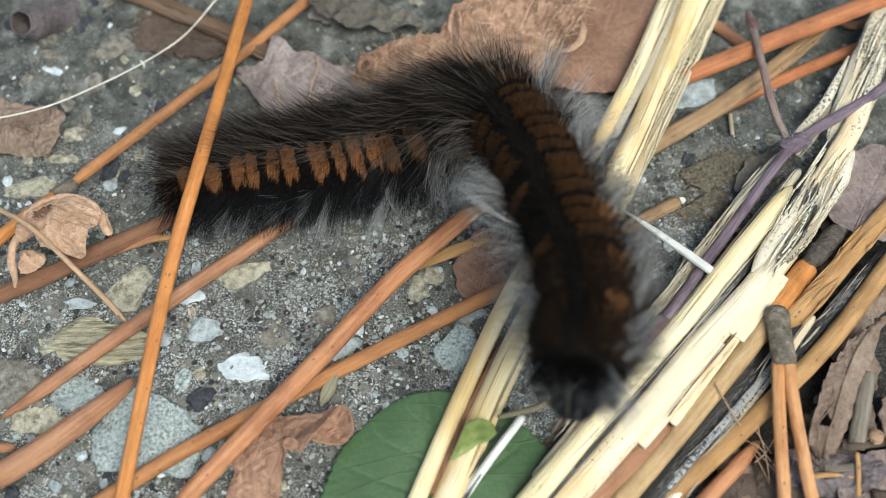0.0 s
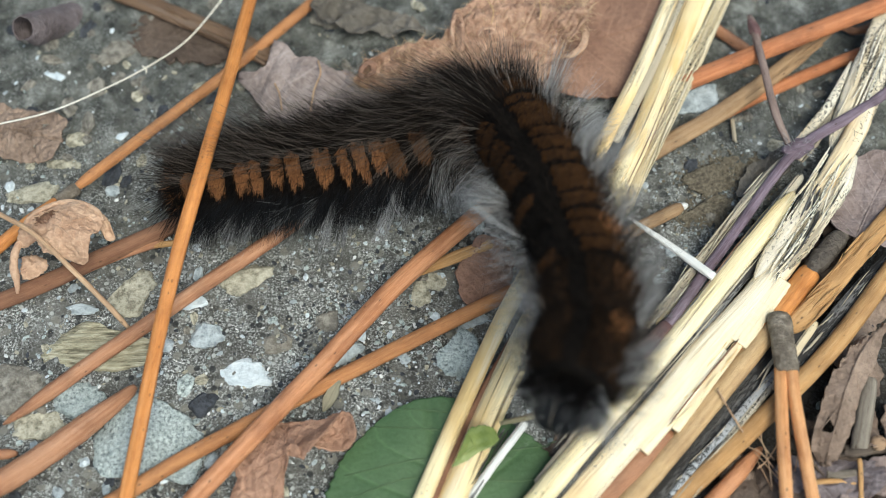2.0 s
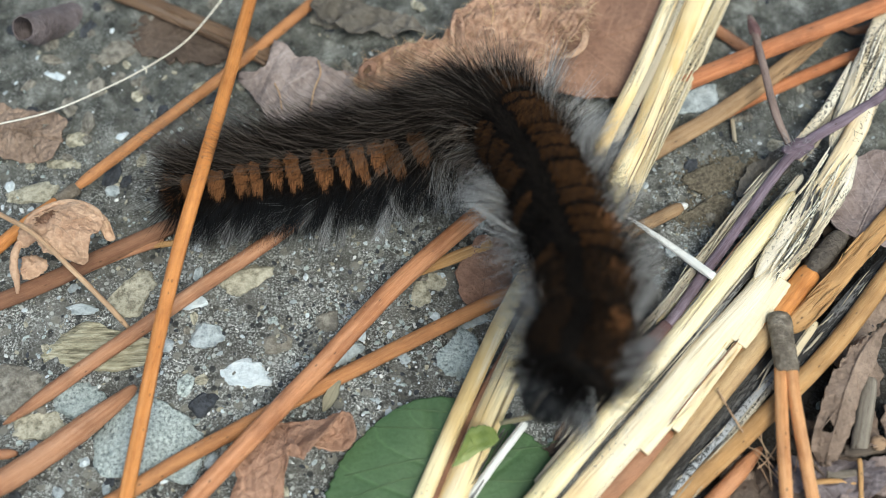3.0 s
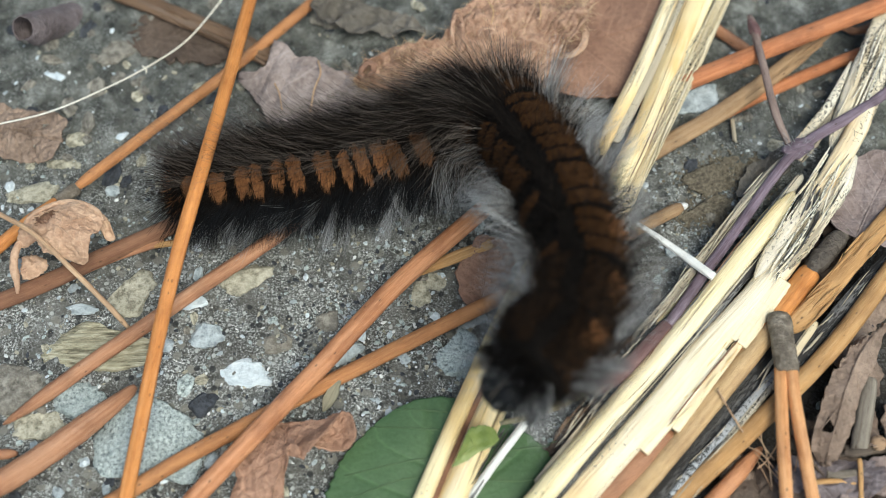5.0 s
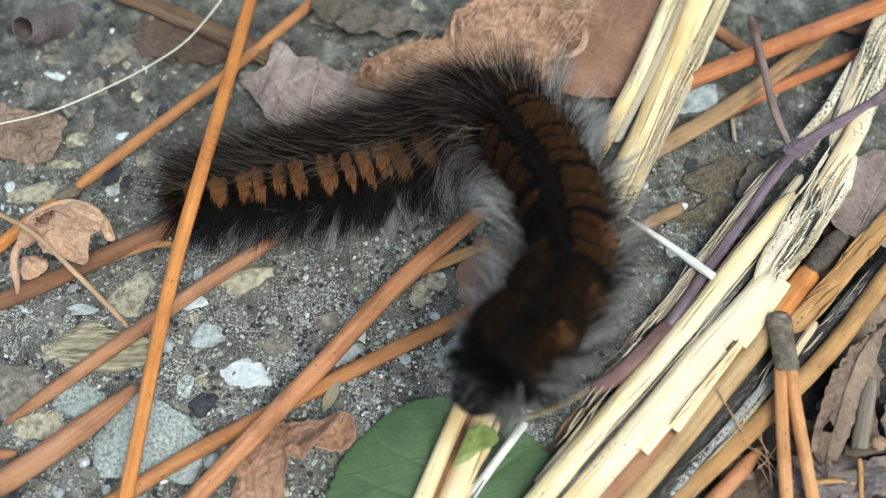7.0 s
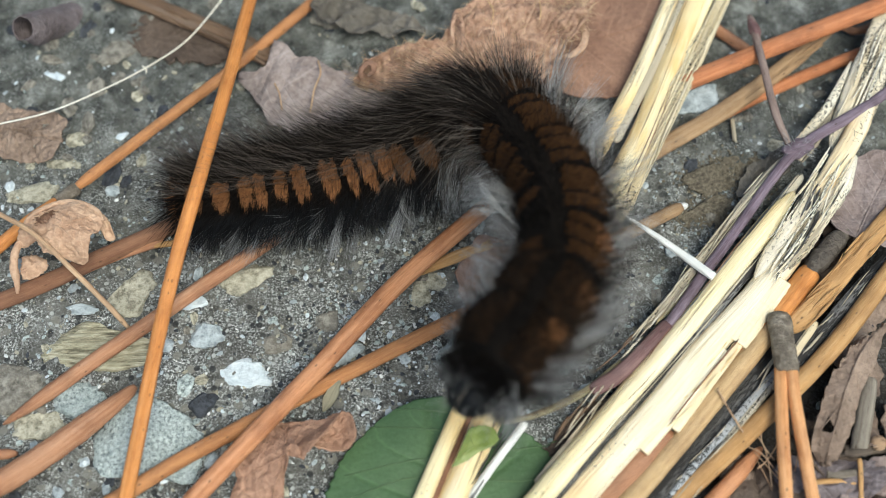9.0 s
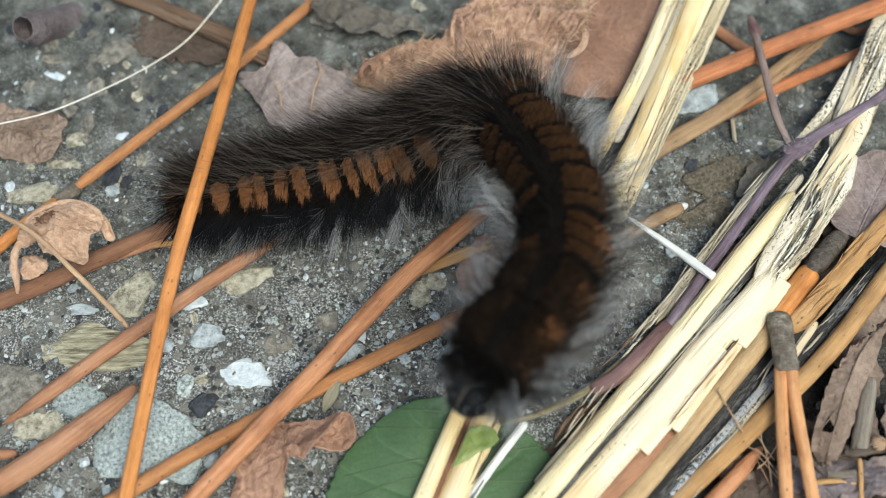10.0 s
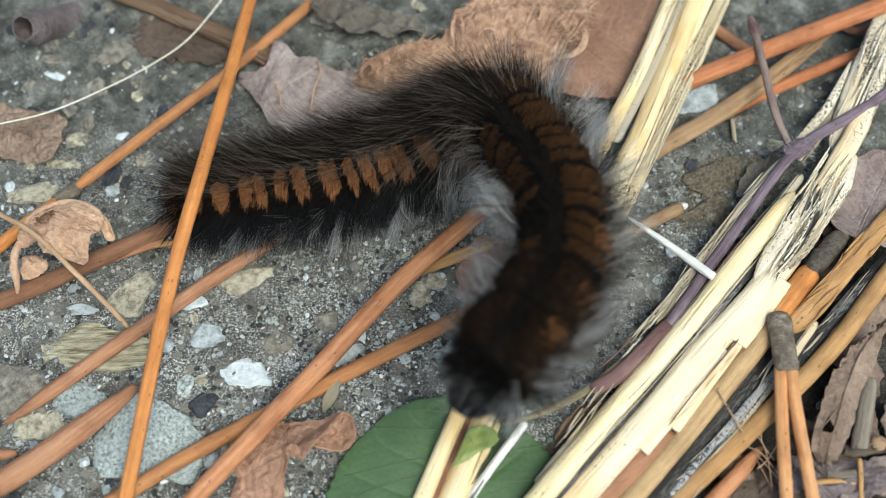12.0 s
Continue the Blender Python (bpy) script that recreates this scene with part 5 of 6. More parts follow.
leaf("dead_leaf", "smooth red-brown dead leaf lying behind the straw", LEAF_RED, (18.83, 26.65, 1.2), 23.28, 16.17, 14, 0, 0, blunt=0.4, curl=15, crinkle=0.3, grainy=0.05, ragged=0.05, ribs=6, seed=6)
scrap("dead_leaf", "torn lilac-brown dead leaf fragment beside the caterpillar", LEAF_LILAC, [(-22.83, 20.83, 1.4), (-19.83, 21.2, 2.2), (-18.94, 24.9, 3), (-16.1, 22.72, 2.4), (-11.61, 20.9, 2.2), (-2.75, 17.62, 2)], [(-22.59, 20.19, 1), (-20.91, 17.81, 1), (-19.21, 14.65, 0.9), (-15.12, 12.64, 0.9), (-8.94, 13.35, 0.9), (-2.13, 15.52, 0.9)], 0.28, 0.3, 7, 120, 60, veins=((0.15, 0.3, 0.35, 0.95, 0.2), (0.3, 0.25, 0.55, 0.95, 0.16), (0.4, 0.2, 0.8, 0.9, 0.16), (0.33, 0.1, 0.3, 0.5, 0.16)))
leaf("dead_leaf", "curled grey dead leaf on the path", LEAF_SLATE, (-8.71, 28.39, 1.4), 13.68, 4.04, -14, 0, 0, blunt=0.5, curl=20, cup=20, crinkle=0.5, ragged=0.12, seed=8)
BOWL = blade("dead_leaf", "pinkish-tan dead leaf curled into a bowl, with a torn hole", LEAF_PINK, [(-43.28, -1.52, 3.4), (-43.47, -0.41, 4.2), (-42.55, 1.33, 4.6), (-41.27, 2.46, 4.6), (-39.41, 3.34, 4.4), (-37.45, 3.21, 4.4), (-35.67, 2.3, 4.4), (-34.82, 0.89, 4.4), (-35.02, -0.17, 4.6), (-35.69, -1.1, 5.2), (-35.85, -2.92, 4.6), (-36.55, -3.4, 3.8), (-37.7, -3.1, 3.6), (-38.8, -2.85, 4.2), (-40.44, -2.5, 4.6), (-41.24, -1.43, 5.0)], 1.5, 0.16, 0.02, 9, None, 0.16, ((0.175, 0.62, 0.075, 0.22),), 220, 60, ((0.42, 0.2), (0.62, 0.16), (0.3, 0.14)))
d = sweep([(-43.4, -0.67, 4.3), (-42.53, 1.25, 4.75), (-41.21, 2.42, 4.75), (-39.34, 3.28, 4.6), (-37.38, 3.15, 4.6), (-35.61, 2.24, 4.6), (-34.74, 1.0, 4.6)], 0.55, 0.22, "strip", 10, 60, (0.4, 0.4), 0.6, 0.12, 91, 0, 0.2)
link("rim", *d[:2], LEAF_PINK, BOWL, "pale curled rim", d[2])
blade("flap", "folded side flap", LEAF_PINK, [(-35.3, 1.96, 4.2), (-34.67, 1.51, 3.8), (-34.34, 0.72, 3.2), (-34.21, 0.12, 2.2), (-34.9, -0.06, 2.2), (-35.19, 0.5, 3.2), (-35.42, 0.98, 4.0)], -0.4, 0.1, 0.04, 92, BOWL, 0.14, (), 80, 20)
# Darker red leaf colour puts the hollow's shade into the inner wall.
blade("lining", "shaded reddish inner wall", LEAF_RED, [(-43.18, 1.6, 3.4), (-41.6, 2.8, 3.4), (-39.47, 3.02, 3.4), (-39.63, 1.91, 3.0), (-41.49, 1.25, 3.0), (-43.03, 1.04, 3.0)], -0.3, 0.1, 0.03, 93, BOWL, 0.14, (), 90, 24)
d = sweep([(-43.21, -0.95, 4.0), (-43.59, -2.35, 3.8), (-43.65, -3.55, 3.2), (-43.36, -4.96, 2.6), (-43.29, -6.04, 2.2)], 0.85, 0.2, "strip", 12, 50, (0.7, 0.3), 0.8, 0.16, 94, 30, 0.4)
link("arm", *d[:2], LEAF_PINK, BOWL, "narrow curled strip hanging from the rim", d[2])
blade("dead_leaf", "small crumpled tan leaf scrap under the curled leaf", LEAF_PINK, [(-43.23, -2.13, 2.4), (-42.21, -1.81, 2.4), (-40.96, -2.34, 2.4), (-40.61, -3.21, 2.2), (-41.35, -3.86, 2.0), (-42.9, -4.45, 2.0), (-43.27, -3.53, 2.2)], 0.7, 0.2, 0.06, 10, None, 0.14, (), 90, 24)
leaf("dead_leaf", "folded brown dead leaf scrap on the asphalt", LEAF_UMBER, (-46.2, 13.6, 0.9), 9.0, 6.6, -12, 0, 0, blunt=0.08, curl=20, crinkle=0.4, grainy=0.3, ragged=0.05, ribs=5, ridge=0.3, seed=11, nu=110, nv=71)
leaf("dead_leaf", "grey-purple dead leaf rolled into a tube", LEAF_MAUVE, (-44.3, 28.6, 3.2), 9.6, 10.4, 242, 40, 0, rib=None, blunt=0.06, cup=-160, crinkle=0.12, grainy=0.2, ragged=0.05, seed=12)
CURLED = blade("dead_leaf", "curled reddish-brown dead leaf with a rolled tip and dark hollow", LEAF_RUSSET, [(-16.65, -19.71, 2.0), (-14.78, -19.58, 2.4), (-12.92, -19.51, 2.8), (-11.08, -19.45, 3.2), (-9.93, -19.08, 3.6), (-10.89, -20.84, 4.6), (-12.05, -22.26, 4.8), (-12.7, -23.11, 4.6), (-13.1, -23.75, 4.2), (-13.48, -22.78, 4.4), (-14.1, -22.24, 4.6), (-14.7, -22.66, 4.6), (-14.63, -23.67, 4.0), (-14.97, -24.49, 3.0), (-15.34, -24.96, 2.0), (-15.21, -27.29, 1.2), (-17.67, -28.31, 1.0), (-20.41, -27.92, 0.8), (-19.84, -25.13, 1.2), (-19.78, -23.77, 1.6), (-18.47, -22.41, 2.0)], 0.5, 0.14, 0.02, 13, None, 0.16, (), 260, 60, ((0.02, 0.22), (0.62, 0.3), (0.8, 0.2), (0.42, 0.2)))
blade("rolled_tip", "shaded hollow of the rolled tip", LEAF_RUSSET, [(-11.1, -19.39, 3.0), (-9.96, -18.94, 3.4), (-9.03, -19.01, 3.6), (-8.45, -20.36, 3.6), (-8.41, -21.36, 3.2), (-9.37, -22.37, 2.8), (-10.99, -22.4, 2.8), (-12.4, -22.0, 3.2), (-11.81, -20.54, 2.6)], -0.9, 0.12, 0.02, 31, CURLED, 0.16, (), 120, 30)
d = sweep([(-9.89, -19.07, 3.7), (-10.88, -20.89, 4.7), (-12.04, -22.3, 4.9), (-12.72, -23.2, 4.7)], 0.3, 0.2, "strip", 10, 40, (0.5, 0.5), 0.6, 0.08, 15, 0, 0.3)
link("rim", *d[:2], LEAF_RUSSET, CURLED, "pale rim of the fold", d[2])
leaf("dead_leaf", "flat brown dead leaf under the raised caterpillar", LEAF_RED, (4.46, -2.95, 0.9), 8.21, 5.57, 80, 0, 0, blunt=0.3, crinkle=0.2, ragged=0.08, seed=14)
leaf("dead_leaf", "brown dead leaf pressed flat below the needles", LEAF_DARK, (-29.47, 26.29, 0.35), 14.2, 6.2, -10, 0, 0, rib=None, blunt=0.3, crinkle=0.15, ragged=0.2, torn=0.12, seed=15, nu=120, nv=81)
leaf("dead_leaf", "grey-purple dead leaf beside the straw", LEAF_PLUM, (45.26, 4.46, 3.2), 11.41, 8.41, 60, 0, 0, blunt=0.3, curl=20, crinkle=0.3, ragged=0.06, seed=16)
HOLED = scrap("dead_leaf", "long shrivelled grey-brown leaf curled lengthwise", LEAF_UMBER, [(40.66, -11.91, 3.2), (38.03, -14.68, 3.4), (36.84, -17.21, 3.4), (35.57, -20.58, 3.0), (35.11, -22.52, 2.4), (36.15, -23.74, 1.6)], [(44.85, -9.5, 2.4), (42.66, -13.64, 2.6), (40.53, -16.95, 2.6), (39.2, -20.41, 2.4), (38.02, -22.68, 2.0), (36.96, -23.79, 1.4)], 0.12, 0.3, 17, 140, 51, None, 0.2, 0.9, ((0.02, 0.45, 0.97, 0.5, 0.3), (0.3, 0.48, 0.5, 0.9, 0.16), (0.55, 0.5, 0.75, 0.1, 0.16)))
bm = bmesh.new()
bm.from_mesh(HOLED.data)
HOLE = [Vector(p) * MM for p in ((37.01, -19.24), (37.62, -21.02), (36.26, -20.69))]
bmesh.ops.delete(bm, geom=[f for f in bm.faces if intersect_point_tri_2d(f.calc_center_median().xy, *HOLE)], context="FACES")
bm.to_mesh(HOLED.data)
bm.free()
leaf("dead_leaf", "dark shrivelled dead leaf in the litter", LEAF_MAUVE, (36.91, -24.82, 1.8), 10.9, 4.9, 0, 0, 0, blunt=0.4, curl=40, cup=-30, crinkle=0.4, ragged=0.12, seed=18)
leaf("dead_leaf", "brown dead leaf at the litter's edge", LEAF_PLUM, (41.4, -26.2, 1.6), 8.2, 5.2, 40, 0, 0, blunt=0.3, curl=30, crinkle=0.4, ragged=0.1, seed=19)
leaf("dead_leaf", "flat grey-brown dead leaf beside the bramble shoot", LEAF_SLATE, (34.9, 8.6, 1.0), 8.6, 3.2, 46, 0, 0, rib=None, blunt=0.35, crinkle=0.2, ragged=0.14, seed=20)
leaf("dead_leaf", "dark brown dead leaf under the straw and needles", LEAF_DARK, (14.05, -21.55, 0.9), 12.06, 6.58, 45, 0, 0, blunt=0.4, crinkle=0.3, ragged=0.12, seed=21)


def litter():
    """Dark leaf scraps and twig bits that fill the ground beyond the straw."""
    r = np.random.RandomState(91)
    for i in range(34):
        x, y = r.uniform(22, 52), r.uniform(-34, 12)
        if x - 0.95 * y < 34:
            continue
        leaf("leaf_scrap", "small dark brown dead leaf scrap in the litter", (LEAF_DARK, LEAF_UMBER, LEAF_DARK)[i % 3], (x, y, 0.6 + r.uniform(0, 1.4)), r.uniform(4, 9), r.uniform(2.5, 5), r.uniform(0, 360), r.uniform(-14, 14), r.uniform(-14, 14), "leaf scrap", rib=None, blunt=0.3, curl=r.uniform(-60, 40), cup=r.uniform(-60, 20), crinkle=0.25, ragged=0.12, seed=300 + i, nu=30, nv=21)


def twig(points, width, paint, label, seed):
    d = sweep(points, width, width * 0.9, "round", 12, 40, (0.9, 0.8), 0, 0.1, seed)
    return tagged(link("twig", *d[:2], paint, uvs=d[2]), label, "twig")


litter()
twig([(42.2, -15.07, 1.8), (41.17, -17.97, 2.2), (40.3, -20.8, 2.2), (39.87, -22.69, 1.8)], 1.7, TWIG, "short grey-brown twig with a broken end", 71)
twig([(38.53, -22.46, 2.2), (39.39, -22.68, 2.6), (40.9, -22.32, 2.3)], 0.8, TWIG_DARK, "dark bark ring at the end of a grey twig", 83)
twig([(39.71, -23.17, 2.4), (39.65, -24.65, 2.2), (39.51, -27.2, 1.6)], 0.5, NEEDLE_TAN, "thin tan stalk hanging below the grey twig", 84)
twig([(37.53, -22.14, 1), (40.08, -22.08, 1.6), (44.47, -21.85, 1.6)], 1.1, TWIG_DARK, "thin dark twig among the leaf litter", 72)
twig([(34.25, -25.43, 1.4), (36.85, -25.2, 1.8), (40.69, -25.54, 1.4)], 0.54, NEEDLE_TAN, "thin tan stalk among the leaf litter", 73)
twig([(29.81, -22.46, 2.2), (31.02, -24.16, 2.4), (32.59, -26.16, 2.2), (34.11, -27.33, 1)], 0.12, STALK, "fine pale root fibre in the litter", 74)
twig([(26.38, -16.96, 4.4), (27.36, -18.81, 4), (28.63, -20.86, 3.4)], 0.2, STALK, "fine pale fibre lying over the mouldy straw", 75)
twig([(30.05, -23.23, 2), (30.74, -25.19, 2.2), (31.46, -26.66, 1.6)], 0.11, STALK, "fine pale root fibre in the litter", 76)
twig([(-34.37, -0.26, 0.7), (-31.38, -0.09, 0.9), (-27.59, 0.35, 0.8)], 0.72, NEEDLE_TAN, "thin tan needle scrap below the brown needle", 77)
twig([(32.04, 15.44, 0.8), (31.99, 12.69, 0.8)], 0.5, STRAW_GREY, "small pale splinter on the asphalt", 78)
leaf("seed_husk", "small grey-green pointed husk on the path", HUSK, (-10.92, -16.54, 1.3), 3.7, 1.5, 62, 12, 30, "husk", rib=None, blunt=0.9, cup=-50, crinkle=0.05, ragged=0.03, seed=79, nu=30, nv=21)
twig([(-13.9, 21.71, 3), (-13.52, 19.8, 3.4), (-14.13, 17.73, 3.2), (-14.59, 15.57, 2)], 0.2, STALK, "thin golden stalk curving over the grey leaf", 80)
for root_mark, root_way in enumerate(([(29.98, -20.57, 2.4), (30.63, -22.07, 2.8), (30.96, -24.21, 2.6), (31.14, -25.79, 2.0)],
                                       [(31.07, -19.17, 2.4), (30.48, -21.52, 2.8), (31.49, -23.39, 2.6)],
                                       [(29.17, -21.91, 2.2), (30.48, -22.84, 2.6), (32.18, -25.19, 2.2)],
                                       [(34.05, -20.24, 2.2), (33.86, -22.57, 2.6), (33.02, -25.73, 2.2)],
                                       [(29.95, -24.06, 2.0), (30.97, -23.23, 2.6), (32.33, -21.41, 2.4)])):
    twig(root_way, 0.12, STALK, "fine tan root fibre tangled in the litter", 400 + root_mark)
twig([(-18.7, 19.26, 2.2), (-18.05, 17.74, 2.6), (-17.68, 15.81, 2.2)], 0.18, STALK, "thin golden stalk lying on the lilac-brown leaf", 81)
twig([(36.66, -24.34, 1.4), (38.35, -24.61, 1.6), (40.28, -24.28, 1.6)], 1.1, TWIG, "grey-brown broken twig under the shrivelled leaf", 82)
SEED, SEED_FACES = pebble_data(95, 0.8, 0.1, 3)
SEED, SEED_FACES = placed((SEED * 0.75, SEED_FACES), (41.71, -21.68, 2.6))
tagged(link("seed", SEED, SEED_FACES, STALK, uvs=SEED[:, :2]), "small round yellowish seed on a twig", "seed")


def felt(owner):
    """Curly plant felt that lies on a dead leaf."""
    r = np.random.RandomState(19)
    spots = np.array([v.co[:] for v in owner.data.vertices])[: len(owner.data.vertices) // 2] / MM
    rim = np.arange(len(spots)) % 90 < 5
    roots = np.vstack([spots[r.randint(0, len(spots), 2300)], spots[rim][r.randint(0, rim.sum(), 120)]]) + np.array((0, 0, 0.05))
    way = r.normal(0, 1, (2420, 3)) * np.array((1, 1, 0.22)) + np.array((0, 0, 0.15))
    data = hairs(roots, way, r.uniform(0.5, 1.7, 2420), 0.026, r.normal(0, 0.5, (2420, 3)) * np.array((1, 1, 0.3)), 20, 5)
    tagged(link("felt", *data, FELT, owner, "pale curly felt", smooth=False), kind="stuff")


felt(FELTED)
for curl_mark, (curl_way, curl_wide, curl_paint) in enumerate((
        ([(1.17, 22.15, 5.6), (0.99, 23.82, 6.2), (1.37, 25.48, 6.4), (1.99, 25.02, 6.2), (2.17, 23.2, 5.8), (1.85, 21.25, 5.4)], 0.5, LEAF_BROWN),
        ([(4.91, 27.92, 5.8), (5.55, 26.24, 6.2), (5.36, 24.71, 5.8)], 0.16, NEEDLE_GOLD),
        ([(10.78, 28.07, 5.6), (10.82, 26.15, 5.9), (10.68, 25.16, 5.6)], 0.14, NEEDLE_GOLD),
        ([(-5.31, 20.95, 5.2), (-5.11, 21.57, 5.8), (-4.62, 21.57, 5.8), (-4.51, 21.03, 5.3)], 0.14, NEEDLE_GOLD),
        ([(-8.82, 18.53, 4.2), (-8.93, 19.3, 4.8), (-8.25, 19.92, 5.2), (-7.63, 19.77, 5.2), (-7.63, 19.16, 4.8), (-8.13, 18.71, 4.6)], 0.7, LEAF_RED),
        ([(3.85, 23.05, 5.6), (4.22, 23.73, 5.9), (5.22, 24.03, 5.9), (5.71, 23.73, 5.8), (5.09, 23.35, 5.6)], 0.3, LEAF_BROWN))):
    d = sweep(curl_way, curl_wide, 0.14, "strip", 8, 40, (0.5, 0.5), 0.3, 0.1, 420 + curl_mark, 0, 0.3)
    link("curl", *d[:2], curl_paint, FELTED, "small curled strand on the rim", d[2])


def fibre():
    d = sweep([(-23.2, 37.88, 0.3), (-25.66, 31.11, 1.6), (-29.02, 25, 2.2), (-33.4, 21.2, 2.2), (-37.82, 18.2, 2.4), (-42.9, 15.2, 2.8), (-48.4, 13.75, 2.6), (-54.1, 14.35, 0.2)], 0.2, 0.2, "round", 8, 70, (0.6, 0.6), 0, 0.1, 3)
    ob = tagged(link("grass_fibre", *d[:2], THREAD, uvs=d[2]), "fine white curved grass fibre lying on the path", "fibre")
    d = sweep([(-33.63, 21.57, 2.2), (-33.21, 21.2, 2.2), (-33.14, 20.66, 2.0)], 0.26, 0.2, "round", 8, 14, (0.9, 0.3), 0, 0.1, 5, 0, 0.5)
    link("barb", *d[:2], THREAD, ob, "tiny pale barb", d[2])


def leaf_stalk():
    d = sweep([(-49.68, 4.37, 4), (-45.09, 1.26, 5.6), (-41.14, -1.17, 6), (-37.18, -4.5, 4.4), (-34.07, -7.2, 2), (-31.93, -9.28, 0.4)], 0.54, 0.5, "round", 10, 50, (0.8, 0.6), 0, 0.12, 4)
    tagged(link("leaf_stalk", *d[:2], STALK, uvs=d[2]), "thin tan leaf stalk lying across the curled leaf", "stalk")


fibre()
leaf_stalk()

# ---- the caterpillar ----
SEGMENTS = 13
RADII = [3.2, 3.8, 4.1, 4.2, 4.2, 4.2, 4.2, 4.1, 4.1, 4.1, 4.1, 4.2, 4.2]
SPINES = []
REAR_START = [(-26.5, 5.0, 4.2), (-22.52, 5.5, 5), (-15.49, 6.48, 5.4), (-8.45, 7.89, 6), (-2.1, 9.58, 7.5)]
REAR_END = [(-26.0, 3.91, 4), (-21.89, 4.05, 4.6), (-15.14, 4.99, 5.2), (-8.14, 6.79, 5.8), (-1.86, 9.04, 7.5)]


def spine(t, drawn, *front):
    """The body's middle line at t seconds: its rear, drawn up by 0 to 1, and its raised front."""
    a, b = np.array(REAR_START), np.array(REAR_END)
    SPINES.append((t, np.vstack([a + (b - a) * drawn, np.array(front)])))


spine(0, 0, (3.91, 10.89, 10), (7.93, 5.43, 13), (10.13, -1.37, 15.5), (11.99, -8.66, 17.5), (12.63, -14.14, 19), (11.70, -19.56, 20), (10.67, -24.27, 20))
spine(0.6, 0, (3.91, 10.89, 10), (7.93, 5.43, 13), (10.13, -1.37, 15.5), (11.99, -8.66, 17.5), (12.63, -14.14, 19), (11.84, -19.43, 20), (10.45, -24.78, 20))
spine(0.9, 0.01, (3.91, 10.89, 10), (7.93, 5.43, 13), (10.13, -1.37, 15.5), (11.99, -8.66, 17.5), (12.63, -14.14, 19), (11.71, -19.44, 20), (9.82, -24.86, 20))
spine(1.2, 0.02, (3.91, 10.89, 10), (7.93, 5.43, 13), (10.13, -1.37, 15.5), (11.99, -8.66, 17.5), (12.68, -14.14, 19), (12.16, -19.41, 20), (11.29, -24.47, 20))
spine(1.5, 0.03, (3.91, 10.89, 10), (7.93, 5.43, 13), (10.13, -1.37, 15.5), (11.99, -8.66, 17.5), (12.68, -14.14, 19), (12.33, -19.66, 20), (11.95, -24.42, 20))
spine(1.8, 0.05, (3.91, 10.89, 10), (7.93, 5.43, 13), (10.13, -1.37, 15.5), (11.99, -8.66, 17.5), (12.63, -14.14, 19), (11.79, -19.76, 20), (10.53, -24.67, 20))
spine(2.1, 0.07, (3.91, 10.89, 10), (7.93, 5.43, 13), (10.13, -1.37, 15.5), (11.99, -8.66, 17.5), (12.63, -14.14, 19), (11.29, -19.59, 20), (8.58, -24.73, 20))
spine(2.4, 0.09, (3.91, 10.89, 10), (7.93, 5.43, 13), (10.13, -1.37, 15.5), (11.99, -8.66, 17.5), (12.54, -14.14, 19), (11.22, -19.36, 20), (8.38, -23.75, 20))
spine(2.7, 0.12, (3.91, 10.89, 10), (7.93, 5.43, 13), (10.13, -1.37, 15.5), (11.99, -8.66, 17.5), (12.44, -14.14, 19), (11.00, -19.54, 20), (7.89, -23.91, 20))
spine(3, 0.15, (3.91, 10.89, 10), (7.93, 5.43, 13), (10.13, -1.37, 15.5), (11.99, -8.66, 17.5), (12.34, -14.25, 19), (10.95, -19.50, 20), (7.75, -23.57, 20))
spine(3.2, 0.16, (3.94, 10.89, 10), (7.96, 5.43, 13), (10.15, -1.37, 15.5), (11.99, -8.66, 17.5), (12.29, -14.25, 19), (10.91, -19.45, 20), (7.80, -23.47, 20))
spine(4.8, 0.28, (4.12, 10.89, 10), (8.16, 5.43, 13), (10.67, -1.37, 15.5), (12.34, -8.66, 17.5), (11.62, -14.4, 19), (8.46, -19.02, 20), (4.64, -22.52, 20))
spine(5.2, 0.33, (4.17, 10.89, 10), (8.22, 5.43, 13), (10.71, -1.37, 15.5), (12.09, -8.66, 17.5), (11.09, -14.4, 19), (7.65, -19.26, 20), (4.07, -22.67, 20))
spine(6.2, 0.45, (4.26, 10.89, 10), (8.32, 5.43, 13), (10.80, -1.37, 15.5), (11.69, -8.66, 17.5), (10.32, -14.14, 19), (6.83, -18.91, 20), (2.64, -23.01, 20))
spine(7.2, 0.62, (4.26, 10.89, 10), (8.32, 5.43, 13), (10.80, -1.37, 15.5), (11.20, -8.38, 17.5), (9.52, -13.62, 19), (6.09, -18.14, 20), (1.91, -22.92, 20))
spine(8.8, 0.98, (4.26, 10.89, 10), (8.32, 5.43, 13), (10.80, -1.37, 15.5), (10.86, -8.1, 17.5), (9.14, -13.36, 19), (5.82, -17.97, 20), (1.62, -23.12, 20))
spine(10, 1, (4.26, 10.89, 10), (8.32, 5.43, 13), (10.80, -1.37, 15.5), (10.72, -7.83, 17.5), (8.95, -13.2, 19), (5.69, -17.77, 20), (1.62, -23.16, 20))
spine(12, 1, (4.26, 10.89, 10), (8.32, 5.43, 13), (10.80, -1.37, 15.5), (10.77, -7.88, 17.5), (9.05, -13.25, 19), (5.83, -17.87, 20), (1.75, -23.21, 20))


